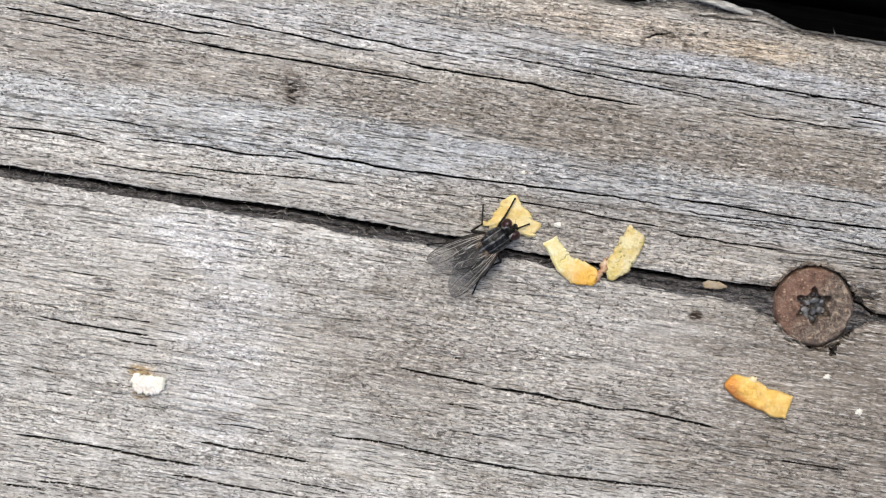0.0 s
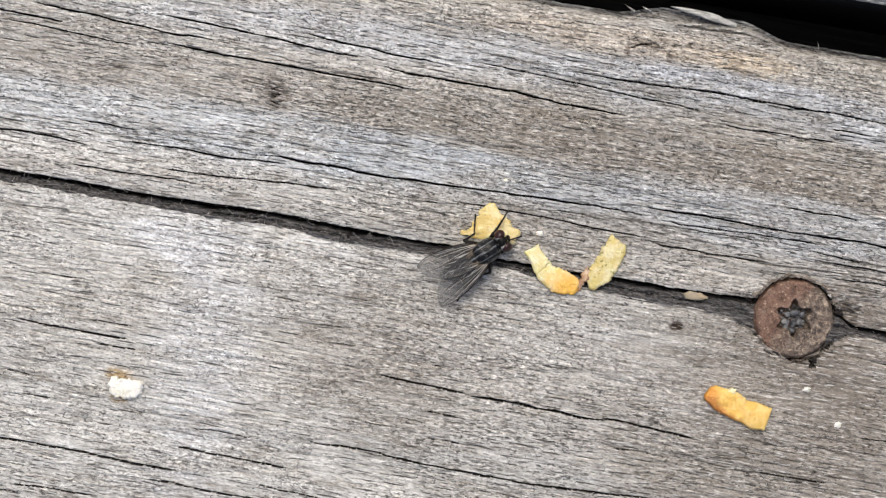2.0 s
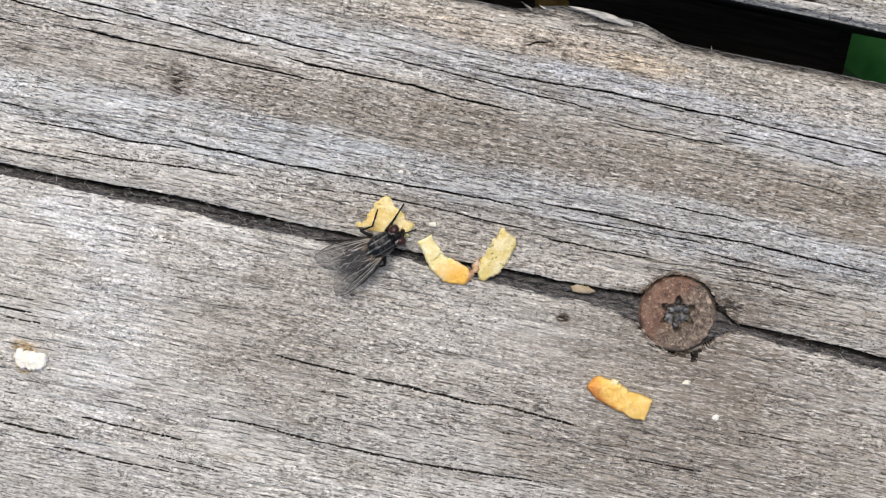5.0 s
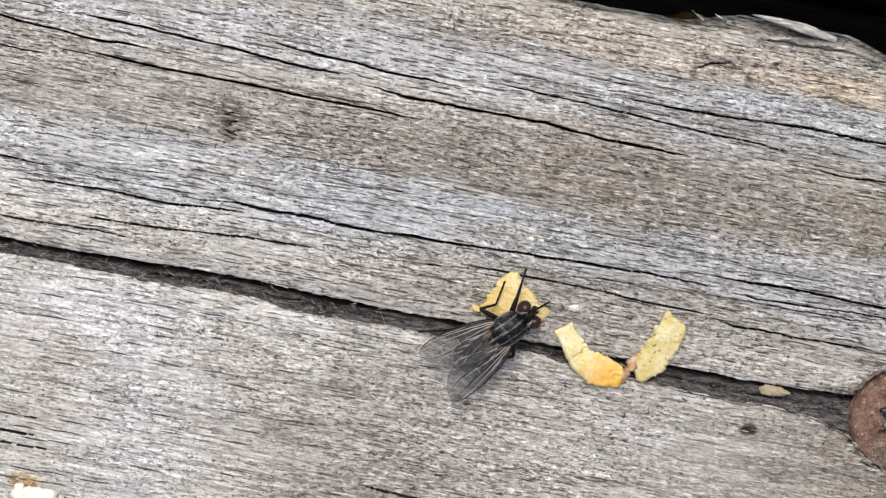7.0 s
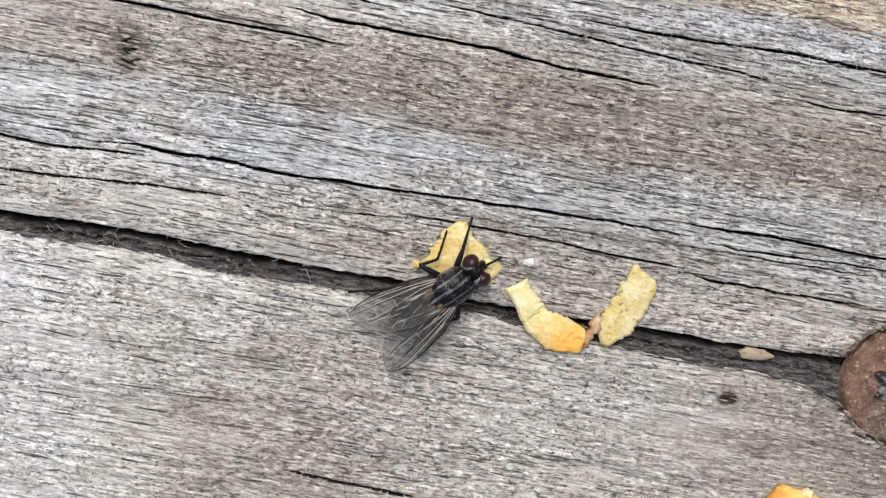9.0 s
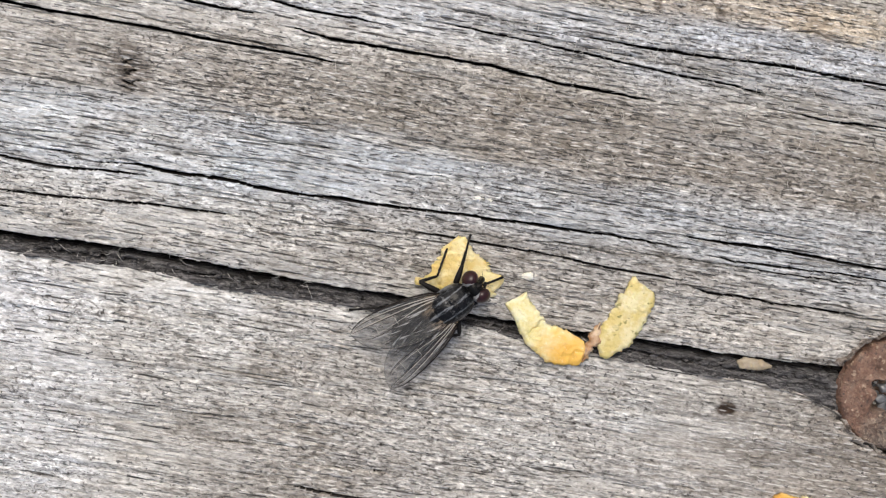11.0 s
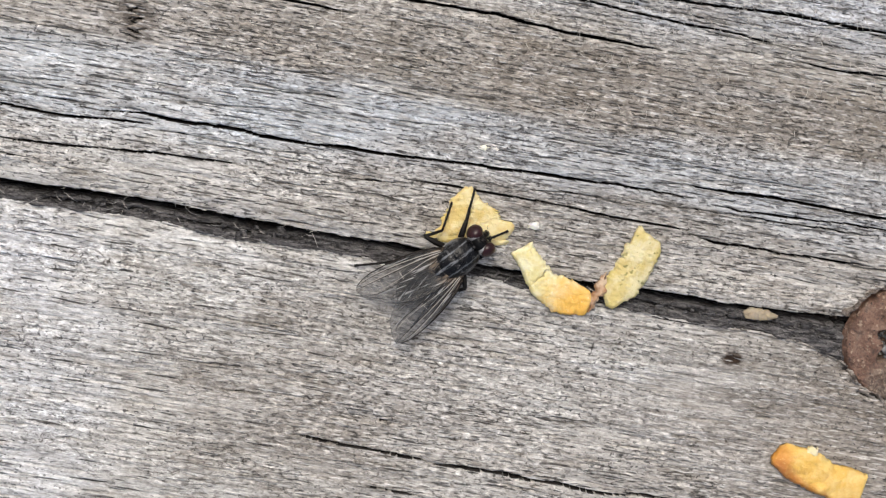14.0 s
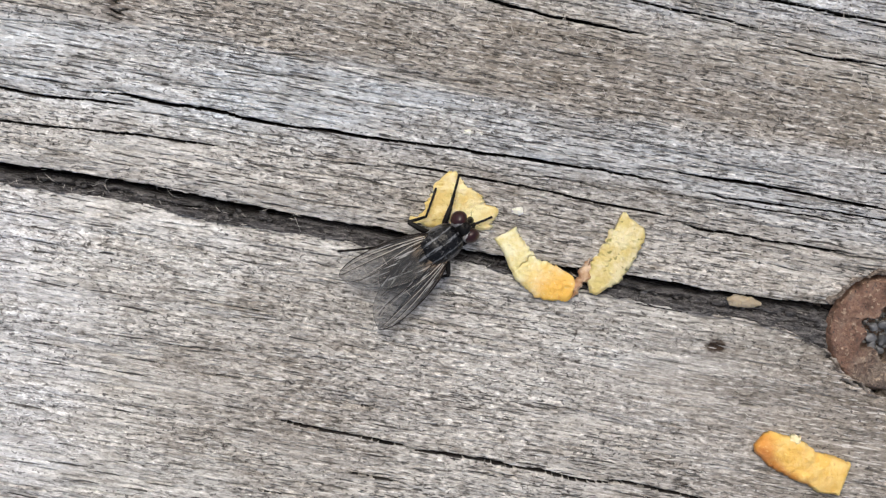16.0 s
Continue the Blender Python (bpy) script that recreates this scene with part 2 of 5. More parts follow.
def marks_on(m, col):
    """The knots and stains of the near board, and patches set paler or darker, as along the split and in the gash."""
    for x, y, rx, ry, c, f, soft, rag in (
        (-1.0, 1.6, 15.0, 2.6, (0.29, 0.265, 0.23), 0.5, 1.4, 0.9),
        (16.0, 5.0, 26.0, 9.0, (0.315, 0.30, 0.28), 0.5, 1.4, 0.8),
        (-50.0, 6.0, 34.0, 30.0, (0.56, 0.555, 0.54), 0.45, 1.4, 0.7),
        (40.0, -14.0, 26.0, 16.0, (0.30, 0.275, 0.245), 0.6, 1.4, 0.8),
        (-27.86, 10.25, 1.15, 1.4, (0.085, 0.068, 0.054), 0.85, 1.4, 1.6),
        (17.2, 20.85, 4.0, 1.1, (0.56, 0.45, 0.31), 0.55, 1.1, 1.2),
        (30.5, -1.65, 1.5, 1.45, (0.13, 0.108, 0.088), 0.85, 0.7, 0.9),
        (-22.0, -3.7, 24.0, 0.9, (0.66, 0.66, 0.65), 0.5, 1.2, 1.0),
        (5.5, 21.0, 12.0, 1.5, (0.53, 0.45, 0.355), 0.5, 0.9, 0.8),
        (22.5, -9.3, 12.0, 3.2, (0.275, 0.252, 0.225), 0.6, 1.3, 0.9),
        (14.5, 18.9, 9.0, 0.7, (0.50, 0.53, 0.575), 0.6, 1.2, 0.9),
        (-9.0, -6.3, 7.0, 3.0, (0.33, 0.31, 0.285), 0.45, 1.4, 1.0),
        (33.5, 0.4, 5.0, 2.4, (0.24, 0.222, 0.20), 0.6, 1.3, 0.9),
        (28.3, -4.0, 6.0, 4.6, (0.16, 0.125, 0.10), 0.55, 1.2, 0.9),
        (31.5, -7.6, 6.0, 4.0, (0.17, 0.14, 0.11), 0.6, 1.3, 1.0),
        (15.0, -0.2, 8.0, 1.5, (0.60, 0.58, 0.54), 0.5, 1.3, 1.0),
        (25.0, -12.5, 16.0, 10.0, (0.245, 0.222, 0.195), 0.72, 1.2, 0.9),
        (-12.14, -11.27, 13.0, 6.0, (0.21, 0.185, 0.155), 0.5, 1.4, 1.2),
        (-30.5, -17.0, 4.5, 9.0, (0.60, 0.62, 0.66), 0.75, 1.3, 1.3),
        (-26.0, -15.0, 22.0, 11.0, (0.56, 0.553, 0.53), 0.5, 1.5, 0.9),
        (-34.0, -5.6, 5.0, 2.6, (0.68, 0.695, 0.73), 0.6, 1.3, 1.2),
        (-12.0, -14.5, 7.5, 5.0, (0.25, 0.225, 0.195), 0.65, 1.5, 1.5),
        (4.0, -12.0, 16.0, 5.0, (0.55, 0.54, 0.52), 0.4, 1.5, 1.0),
        (14.71, -5.39, 0.70, 0.5, (0.04, 0.025, 0.016), 1.0, 0.6, 0.8),
        (-38.5, -19.8, 1.2, 0.7, (0.40, 0.27, 0.10), 0.8, 1.1, 0.8),
        (-38.2, -22.1, 0.9, 0.45, (0.32, 0.22, 0.09), 0.75, 0.9, 0.5),
        (7.3, 20.9, 1.7, 0.26, (0.10, 0.075, 0.055), 0.7, 0.9, 0.9),
        (9.4, 20.2, 0.32, 0.6, (0.10, 0.075, 0.055), 0.6, 1.0, 0.9),
        (5.2, 20.1, 0.3, 0.5, (0.14, 0.10, 0.075), 0.6, 0.9, 0.6),
        (13.0, 24.1, 7.0, 0.9, (0.20, 0.188, 0.175), 0.65, 1.2, 1.0),
        (30.0, 23.4, 18.0, 0.6, (0.21, 0.20, 0.19), 0.6, 1.2, 1.0),
    ):
        col = m.mix(m.math("MULTIPLY", m.blot(x, y, rx, ry, soft, rag), f), col, c)
    return col


TAN, BROWN, GREY, BLUE, PALE = (0.43, 0.41, 0.375), (0.262, 0.233, 0.195), (0.43, 0.425, 0.405), (0.475, 0.487, 0.503), (0.525, 0.52, 0.50)
SKY = (0.49, 0.53, 0.57)
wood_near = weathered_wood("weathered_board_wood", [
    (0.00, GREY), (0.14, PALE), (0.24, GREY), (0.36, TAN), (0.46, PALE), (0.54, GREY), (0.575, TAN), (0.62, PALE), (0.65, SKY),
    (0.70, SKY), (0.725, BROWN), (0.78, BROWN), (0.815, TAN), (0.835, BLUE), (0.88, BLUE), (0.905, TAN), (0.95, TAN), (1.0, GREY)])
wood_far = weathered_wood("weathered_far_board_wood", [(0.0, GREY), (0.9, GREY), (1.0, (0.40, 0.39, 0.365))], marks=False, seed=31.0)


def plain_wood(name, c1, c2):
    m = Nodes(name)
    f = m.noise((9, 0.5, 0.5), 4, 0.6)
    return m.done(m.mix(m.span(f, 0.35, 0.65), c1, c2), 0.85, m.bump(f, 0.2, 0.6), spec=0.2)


# joist and board sides: the gap's shade is put into this near-black colour
wood_gap_shade = plain_wood("gap_shade_wood", (0.016, 0.014, 0.013), (0.035, 0.031, 0.028))
wood_splinter = plain_wood("bleached_splinter_wood", (0.52, 0.51, 0.48), (0.27, 0.26, 0.24))
wood_fibre = plain_wood("loose_fibre", (0.62, 0.59, 0.54), (0.45, 0.42, 0.38))


def rust_material():
    m = Nodes("rusty_steel")
    a = m.noise((1.3, 1.3, 1.3), 4, 0.65)
    b = m.noise((0.42, 0.42, 0.42), 3, 0.65, (3, 1, 0))
    col = m.ramp(a, [(0.36, (0.115, 0.062, 0.042)), (0.48, (0.175, 0.097, 0.066)), (0.60, (0.215, 0.132, 0.094)), (0.68, (0.18, 0.127, 0.096))])
    lean = m.math("ADD", m.math("SUBTRACT", m.math("MULTIPLY", m.axis("X"), 1.2), m.math("MULTIPLY", m.axis("Y"), 0.55)), m.math("MULTIPLY", m.math("SUBTRACT", a, 0.5), 6.0))
    scaled = m.span(lean, -1.9, 0.9)
    scale = m.noise((0.75, 0.75, 0.75), 3, 0.6, (8, 2, 0), 1.4)
    worn = m.ramp(scale, [(0.34, (0.065, 0.05, 0.041)), (0.45, (0.13, 0.096, 0.074)), (0.55, (0.18, 0.138, 0.107)), (0.66, (0.31, 0.255, 0.20))])
    col = m.mix(scaled, col, worn)
    col = m.mix(m.span(b, 0.43, 0.33, 0, 0.7), col, (0.06, 0.04, 0.032))
    col = m.mix(m.span(b, 0.57, 0.66, 0, 0.7), col, (0.44, 0.34, 0.25))
    pits = m.noise((0.3, 0.3, 0.3), 2, 0.6, (1, 9, 0))
    col = m.mix(m.math("MULTIPLY", m.span(pits, 0.36, 0.30), 0.85), col, (0.03, 0.024, 0.02))
    speck = m.noise((0.17, 0.17, 0.17), 3, 0.7, (6, 6, 0))
    col = m.mix(0.7, col, m.ramp(speck, [(0.34, (0.68, 0.66, 0.64)), (0.5, (1, 1, 1)), (0.66, (1.3, 1.28, 1.26))]), "MULTIPLY")
    return m.done(col, m.span(b, 0.3, 0.7, 0.5, 0.8), m.bump(speck, 0.08, 0.8, m.bump(b, 0.18, 1.0, m.bump(scale, 0.3, 0.8))), metal=0.1)


def grit_material():
    m = Nodes("packed_grit")
    a = m.noise((0.35, 0.35, 0.35), 3, 0.7)
    tone = m.tree.nodes.new("ShaderNodeNewGeometry").outputs["Random Per Island"]
    col = m.ramp(tone, [(0.0, (0.05, 0.052, 0.056)), (0.5, (0.14, 0.143, 0.15)), (0.8, (0.25, 0.25, 0.25)), (1.0, (0.60, 0.58, 0.55))])
    col = m.mix(0.7, col, m.ramp(a, [(0.35, (0.6, 0.6, 0.6)), (0.65, (1.3, 1.3, 1.3))]), "MULTIPLY")
    return m.done(col, 0.38, m.bump(a, 0.1, 0.8), spec=0.6)


def flake_material(name, base, pale, dark, hot=None, green=False):
    """Baked potato flake: mottled, with a deeper baked end given by hot = (x, y, radius, colour)."""
    m = Nodes(name)
    a = m.noise((1.1, 1.1, 1.1), 4, 0.6)
    b = m.noise((0.28, 0.28, 0.28), 3, 0.65, (2, 5, 0))
    col = m.mix(m.span(a, 0.38, 0.66), base, pale)
    for x, y, r, c in hot or ():
        col = m.mix(m.math("MULTIPLY", m.blot(x, y, r, r, 1.3, 0.5), 0.9), col, c)
    col = m.mix(m.span(b, 0.58, 0.74, 0, 0.45), col, dark)
    col = m.mix(m.span(b, 0.42, 0.28, 0, 0.5), col, pale)
    if green:
        col = m.mix(m.span(m.noise((0.6, 0.6, 0.6), 2, 0.5, (7, 3, 0)), 0.63, 0.69, 0, 0.8), col, (0.20, 0.185, 0.05))
    m.bsdf.inputs["Subsurface Weight"].default_value = 0.15
    m.bsdf.inputs["Subsurface Radius"].default_value = (0.0006, 0.0004, 0.0001)
    m.bsdf.inputs["Subsurface Scale"].default_value = 1.0
    return m.done(col, 0.55, m.bump(b, 0.12, 0.8, m.bump(a, 0.25, 0.5)), spec=0.4)


# near-black colour that stands in for the shade down inside the cracks
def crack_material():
    m = Nodes("crack_shade")
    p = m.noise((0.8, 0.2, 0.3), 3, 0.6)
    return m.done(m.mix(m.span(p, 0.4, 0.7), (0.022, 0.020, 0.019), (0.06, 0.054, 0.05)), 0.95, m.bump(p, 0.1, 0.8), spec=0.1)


def dirt_material():
    m = Nodes("split_dirt")
    p = m.noise((1.2, 0.25, 0.5), 4, 0.65)
    q = m.noise((0.25, 0.12, 0.2), 3, 0.7, (4, 2, 0))
    col = m.ramp(p, [(0.36, (0.042, 0.040, 0.041)), (0.5, (0.108, 0.103, 0.104)), (0.62, (0.19, 0.182, 0.18))])
    thread = m.noise((1.4, 0.17, 0.3), 3, 0.65, (7, 7, 0), 0.7)
    col = m.mix(m.span(thread, 0.57, 0.66, 0, 0.6), col, (0.34, 0.325, 0.315))
    col = m.mix(m.span(thread, 0.46, 0.38, 0, 0.9), col, (0.024, 0.022, 0.022))
    col = m.mix(m.span(q, 0.58, 0.70, 0, 0.6), col, (0.33, 0.31, 0.292))
    col = m.mix(m.span(q, 0.42, 0.32, 0, 0.7), col, (0.035, 0.031, 0.029))
    return m.done(col, 0.9, m.bump(q, 0.25, 1.0, m.bump(thread, 0.25, 0.9)), spec=0.2)


def rim_material():
    m = Nodes("dirty_torn_wood")
    p = m.noise((0.9, 0.5, 0.5), 4, 0.65)
    q = m.noise((0.35, 0.14, 0.2), 3, 0.7, (4, 2, 0), 0.5)
    col = m.ramp(p, [(0.36, (0.10, 0.08, 0.066)), (0.5, (0.215, 0.18, 0.152)), (0.64, (0.40, 0.37, 0.33))])
    col = m.mix(0.9, col, m.ramp(q, [(0.34, (0.4, 0.38, 0.36)), (0.5, (1, 1, 1)), (0.66, (1.45, 1.42, 1.4))]), "MULTIPLY")
    return m.done(col, 0.9, m.bump(q, 0.2, 1.0), spec=0.2)


rim_wood = rim_material()
rust, grit, dirt, crack_shade = rust_material(), grit_material(), dirt_material(), crack_material()
flake_yellow = flake_material("yellow_flake", (0.65, 0.485, 0.17), (0.76, 0.655, 0.36), (0.54, 0.34, 0.09))
flake_peel = flake_material("curved_flake", (0.69, 0.60, 0.28), (0.77, 0.73, 0.50), (0.62, 0.44, 0.13), [(1.9, -1.35, 1.9, (0.78, 0.42, 0.045))])
flake_strip = flake_material("strip_flake", (0.59, 0.475, 0.18), (0.71, 0.635, 0.38), (0.47, 0.35, 0.10), green=True)
flake_orange = flake_material("orange_flake", (0.73, 0.45, 0.105), (0.80, 0.57, 0.21), (0.60, 0.28, 0.045),
                              [(-3.0, 0.9, 0.8, (0.60, 0.25, 0.035)), (-2.7, 0.0, 0.65, (0.44, 0.15, 0.03)), (-1.9, -0.65, 0.6, (0.46, 0.16, 0.03)), (-1.2, -1.0, 0.5, (0.46, 0.17, 0.03)), (-0.5, -1.25, 0.5, (0.50, 0.20, 0.03)), (0.5, -1.55, 0.5, (0.54, 0.24, 0.04))])
flake_brown = flake_material("brown_flake", (0.36, 0.19, 0.09), (0.60, 0.46, 0.33), (0.13, 0.06, 0.028))
flake_nub = flake_material("pale_nub", (0.76, 0.64, 0.36), (0.82, 0.74, 0.52), (0.66, 0.48, 0.2))
flake_white = flake_material("white_crumb", (0.78, 0.75, 0.66), (0.84, 0.82, 0.76), (0.66, 0.57, 0.38))
flake_husk = flake_material("husk", (0.31, 0.25, 0.165), (0.38, 0.315, 0.225), (0.20, 0.145, 0.09))
flake_olive = flake_material("olive_flake", (0.34, 0.22, 0.05), (0.42, 0.29, 0.09), (0.2, 0.12, 0.03))


def fly_materials():
    m = Nodes("thorax_cuticle")
    y = m.axis("Y")
    a = m.noise((0.5, 0.25, 0.3), 3, 0.6)
    wave = m.math("SINE", m.math("MULTIPLY", m.math("ADD", m.math("ABSOLUTE", y), m.math("MULTIPLY", a, 0.22)), 11.0))
    stripe = m.math("MULTIPLY", m.span(wave, 0.68, 1.0), m.span(m.noise((0.8, 0.16, 0.3), 3, 0.65, (5, 2, 0)), 0.36, 0.56))
    col = m.mix(stripe, (0.003, 0.003, 0.0035), (0.13, 0.136, 0.145))
    suture = m.span(m.math("ABSOLUTE", m.math("ADD", m.axis("X"), 0.17)), 0.10, 0.03)
    edges = m.span(m.math("ABSOLUTE", y), 0.80, 1.0)
    col = m.mix(m.math("MULTIPLY", m.math("MAXIMUM", suture, edges), m.span(a, 0.42, 0.6, 0.0, 0.7)), col, (0.14, 0.142, 0.148))
    dust = m.noise((0.16, 0.16, 0.16), 2, 0.6)
    col = m.mix(m.span(dust, 0.6, 0.75, 0, 0.5), col, (0.22, 0.22, 0.22))
    thorax = m.done(col, 0.33, m.bump(dust, 0.06, 0.8), spec=0.28)
    m = Nodes("abdomen_cuticle")
    a = m.noise((0.7, 0.5, 0.6), 3, 0.6)
    col = m.mix(m.span(a, 0.42, 0.6), (0.010, 0.010, 0.011), (0.034, 0.033, 0.032))
    # pale streaks, stronger at the tail, paint sheen and wing haze on the cuticle
    bloom_sheen = m.noise((0.9, 0.14, 0.3), 3, 0.65, (4, 4, 0))
    col = m.mix(m.math("MULTIPLY", m.span(bloom_sheen, 0.5, 0.62), m.span(m.axis("X"), -2.2, -4.4, 0.3, 1.0)), col, (0.13, 0.128, 0.125))
    abdomen = m.done(col, 0.42, m.bump(a, 0.05, 0.5), spec=0.3)
    m = Nodes("black_chitin")
    a = m.noise((0.2, 0.2, 0.2), 2, 0.6)
    chitin = m.done(m.mix(a, (0.004, 0.0035, 0.0035), (0.014, 0.012, 0.011)), 0.45, m.bump(a, 0.03, 0.5), spec=0.15)
    m = Nodes("compound_eye")
    v = m.tree.nodes.new("ShaderNodeTexVoronoi")
    v.inputs["Scale"].default_value = 1.0
    m.plug(v.inputs["Vector"], m.scaled(0.06, 0.06, 0.06))
    a = m.noise((0.5, 0.5, 0.5), 2, 0.5)
    eye = m.done(m.mix(a, (0.014, 0.004, 0.0045), (0.034, 0.0085, 0.009)), 0.28, m.bump(v.outputs["Distance"], 0.012, 0.5), spec=0.4)
    m = Nodes("silver_face")
    a = m.noise((0.15, 0.15, 0.15), 2, 0.6)
    face = m.done(m.mix(a, (0.003, 0.003, 0.003), (0.010, 0.0098, 0.0095)), 0.4, None, spec=0.15)
    m = Nodes("silver_bloom")
    a = m.noise((0.15, 0.15, 0.15), 2, 0.6)
    bloom_sheen = m.done(m.mix(a, (0.14, 0.14, 0.14), (0.34, 0.337, 0.33)), 0.5, None, spec=0.4)
    m = Nodes("amber_membrane")
    a = m.noise((0.3, 0.3, 0.3), 2, 0.6)
    amber = m.done(m.mix(a, (0.14, 0.095, 0.055), (0.30, 0.225, 0.15)), 0.35, None, spec=0.5)
    # base colour set pale to carry the glint of the veins
    m = Nodes("wing_vein")
    vein = m.done((0.36, 0.335, 0.30), 0.25, None, spec=0.8)
    m = Nodes("wing_margin")
    margin = m.done((0.016, 0.012, 0.010), 0.55, None, spec=0.15)
    m = Nodes("wing_membrane")
    a = m.noise((0.8, 0.3, 1), 3, 0.6)
    base = m.span(m.axis("X"), -1.6, -0.2)
    far = m.span(m.axis("X"), -2.6, -5.4)
    fold = m.noise((3.0, 0.16, 1), 3, 0.6, (2, 2, 0))
    # film pales along the folds and towards the tip: sheen and haze as colour
    film = m.mix(far, m.mix(a, (0.027, 0.026, 0.025), (0.070, 0.068, 0.065)), m.mix(a, (0.11, 0.108, 0.105), (0.20, 0.198, 0.195)))
    film = m.mix(m.span(fold, 0.56, 0.64, 0, 0.85), film, (0.40, 0.395, 0.39))
    tint = m.mix(m.math("MULTIPLY", base, m.span(fold, 0.44, 0.56, 0.25, 1.0)), film, (0.25, 0.18, 0.115))
    m.done(tint, 0.36, m.bump(fold, 0.10, 0.8, m.bump(a, 0.06, 0.5)), spec=0.3)
    clear = m.tree.nodes.new("ShaderNodeBsdfTransparent")
    clear.inputs["Color"].default_value = (0.93, 0.92, 0.90, 1)
    mixer = m.tree.nodes.new("ShaderNodeMixShader")
    m.plug(mixer.inputs["Fac"], m.math("ADD", m.math("ADD", m.span(a, 0.3, 0.7, 0.42, 0.56), m.span(fold, 0.60, 0.68, 0.0, 0.15)), m.span(m.axis("X"), -5.2, -2.4, 0.0, 0.26), True))
    m.tree.links.new(clear.outputs[0], mixer.inputs[1])
    m.tree.links.new(m.bsdf.outputs[0], mixer.inputs[2])
    m.tree.links.new(mixer.outputs[0], m.out.inputs["Surface"])
    return thorax, abdomen, chitin, eye, face, bloom_sheen, amber, vein, margin, m.mat


thorax_mat, abdomen_mat, chitin, eye_mat, face_mat, bloom_mat, amber, vein_mat, margin_mat, wing_mat = fly_materials()


def ground_material():
    m = Nodes("lawn_soil")
    a = m.noise((60, 60, 60), 5, 0.6)
    b = m.noise((6, 6, 6), 3, 0.6)
    col = m.mix(m.span(a, 0.4, 0.6), (0.05, 0.13, 0.035), (0.045, 0.085, 0.03))
    return m.done(m.mix(m.span(b, 0.4, 0.65, 0, 0.6), col, (0.03, 0.07, 0.018)), 0.9, m.bump(b, 4, 0.7))


def leaf_material():
    m = Nodes("broad_leaf")
    a = m.noise((12, 12, 12), 3, 0.6)
    return m.done(m.mix(m.span(a, 0.35, 0.65), (0.045, 0.24, 0.045), (0.12, 0.42, 0.09)), 0.45, m.bump(a, 0.8, 0.5))


lawn, leaf_green = ground_material(), leaf_material()


# ---- mesh helpers ----
def part(name, bm, material, parent=None, label=""):
    """Links a bmesh, in metres, as one smooth mesh object."""
    me = bpy.data.meshes.new(name)
    bm.to_mesh(me)
    bm.free()
    me.materials.append(material)
    me.polygons.foreach_set("use_smooth", [True] * len(me.polygons))
    ob = new(name, me)
    ob.parent = parent
    return tagged(ob, label)


def sheet(name, verts, faces, material, parent=None, label="", smooth=True):
    me = bpy.data.meshes.new(name)
    me.from_pydata([tuple(v) for v in verts], [], faces)
    me.materials.append(material)
    if smooth:
        me.polygons.foreach_set("use_smooth", [True] * len(me.polygons))
    me.update()
    ob = new(name, me)
    ob.parent = parent
    return tagged(ob, label)


TABLE = np.random.RandomState(7).rand(256, 256)


def vnoise(x, y, seed=0):
    """Smooth value noise, 0 to 1."""
    x, y = np.broadcast_arrays(np.asarray(x, float) + 37.1 * seed, np.asarray(y, float) + 11.7 * seed)
    i, j = np.floor(x).astype(int), np.floor(y).astype(int)
    u, v = x - i, y - j
    u, v = u * u * (3 - 2 * u), v * v * (3 - 2 * v)
    a, b = TABLE[i % 256, j % 256], TABLE[(i + 1) % 256, j % 256]
    c, d = TABLE[i % 256, (j + 1) % 256], TABLE[(i + 1) % 256, (j + 1) % 256]
    return (a * (1 - u) + b * u) * (1 - v) + (c * (1 - u) + d * u) * v


def step(x, a, b):
    t = np.clip((x - a) / (b - a), 0, 1)
    return t * t * (3 - 2 * t)


def spread(lo, dense_lo, dense_hi, hi, cell, grow=1.12):
    """Grid lines: even between dense_lo and dense_hi, wider and wider outside."""
    mid = list(np.arange(dense_lo, dense_hi, cell)) + [dense_hi]
    up, s = [], cell
    while (up[-1] if up else mid[-1]) < hi:
        s = min(s * grow, 4.0)
        up.append((up[-1] if up else mid[-1]) + s)
    down, s = [], cell
    while (down[-1] if down else mid[0]) > lo:
        s = min(s * grow, 4.0)
        down.append((down[-1] if down else mid[0]) - s)
    up = [u for u in up if u < hi - 0.01] + ([hi] if hi > dense_hi else [])
    down = [d for d in down if d > lo + 0.01] + ([lo] if lo < dense_lo else [])
    return np.array(down[::-1] + mid + up)


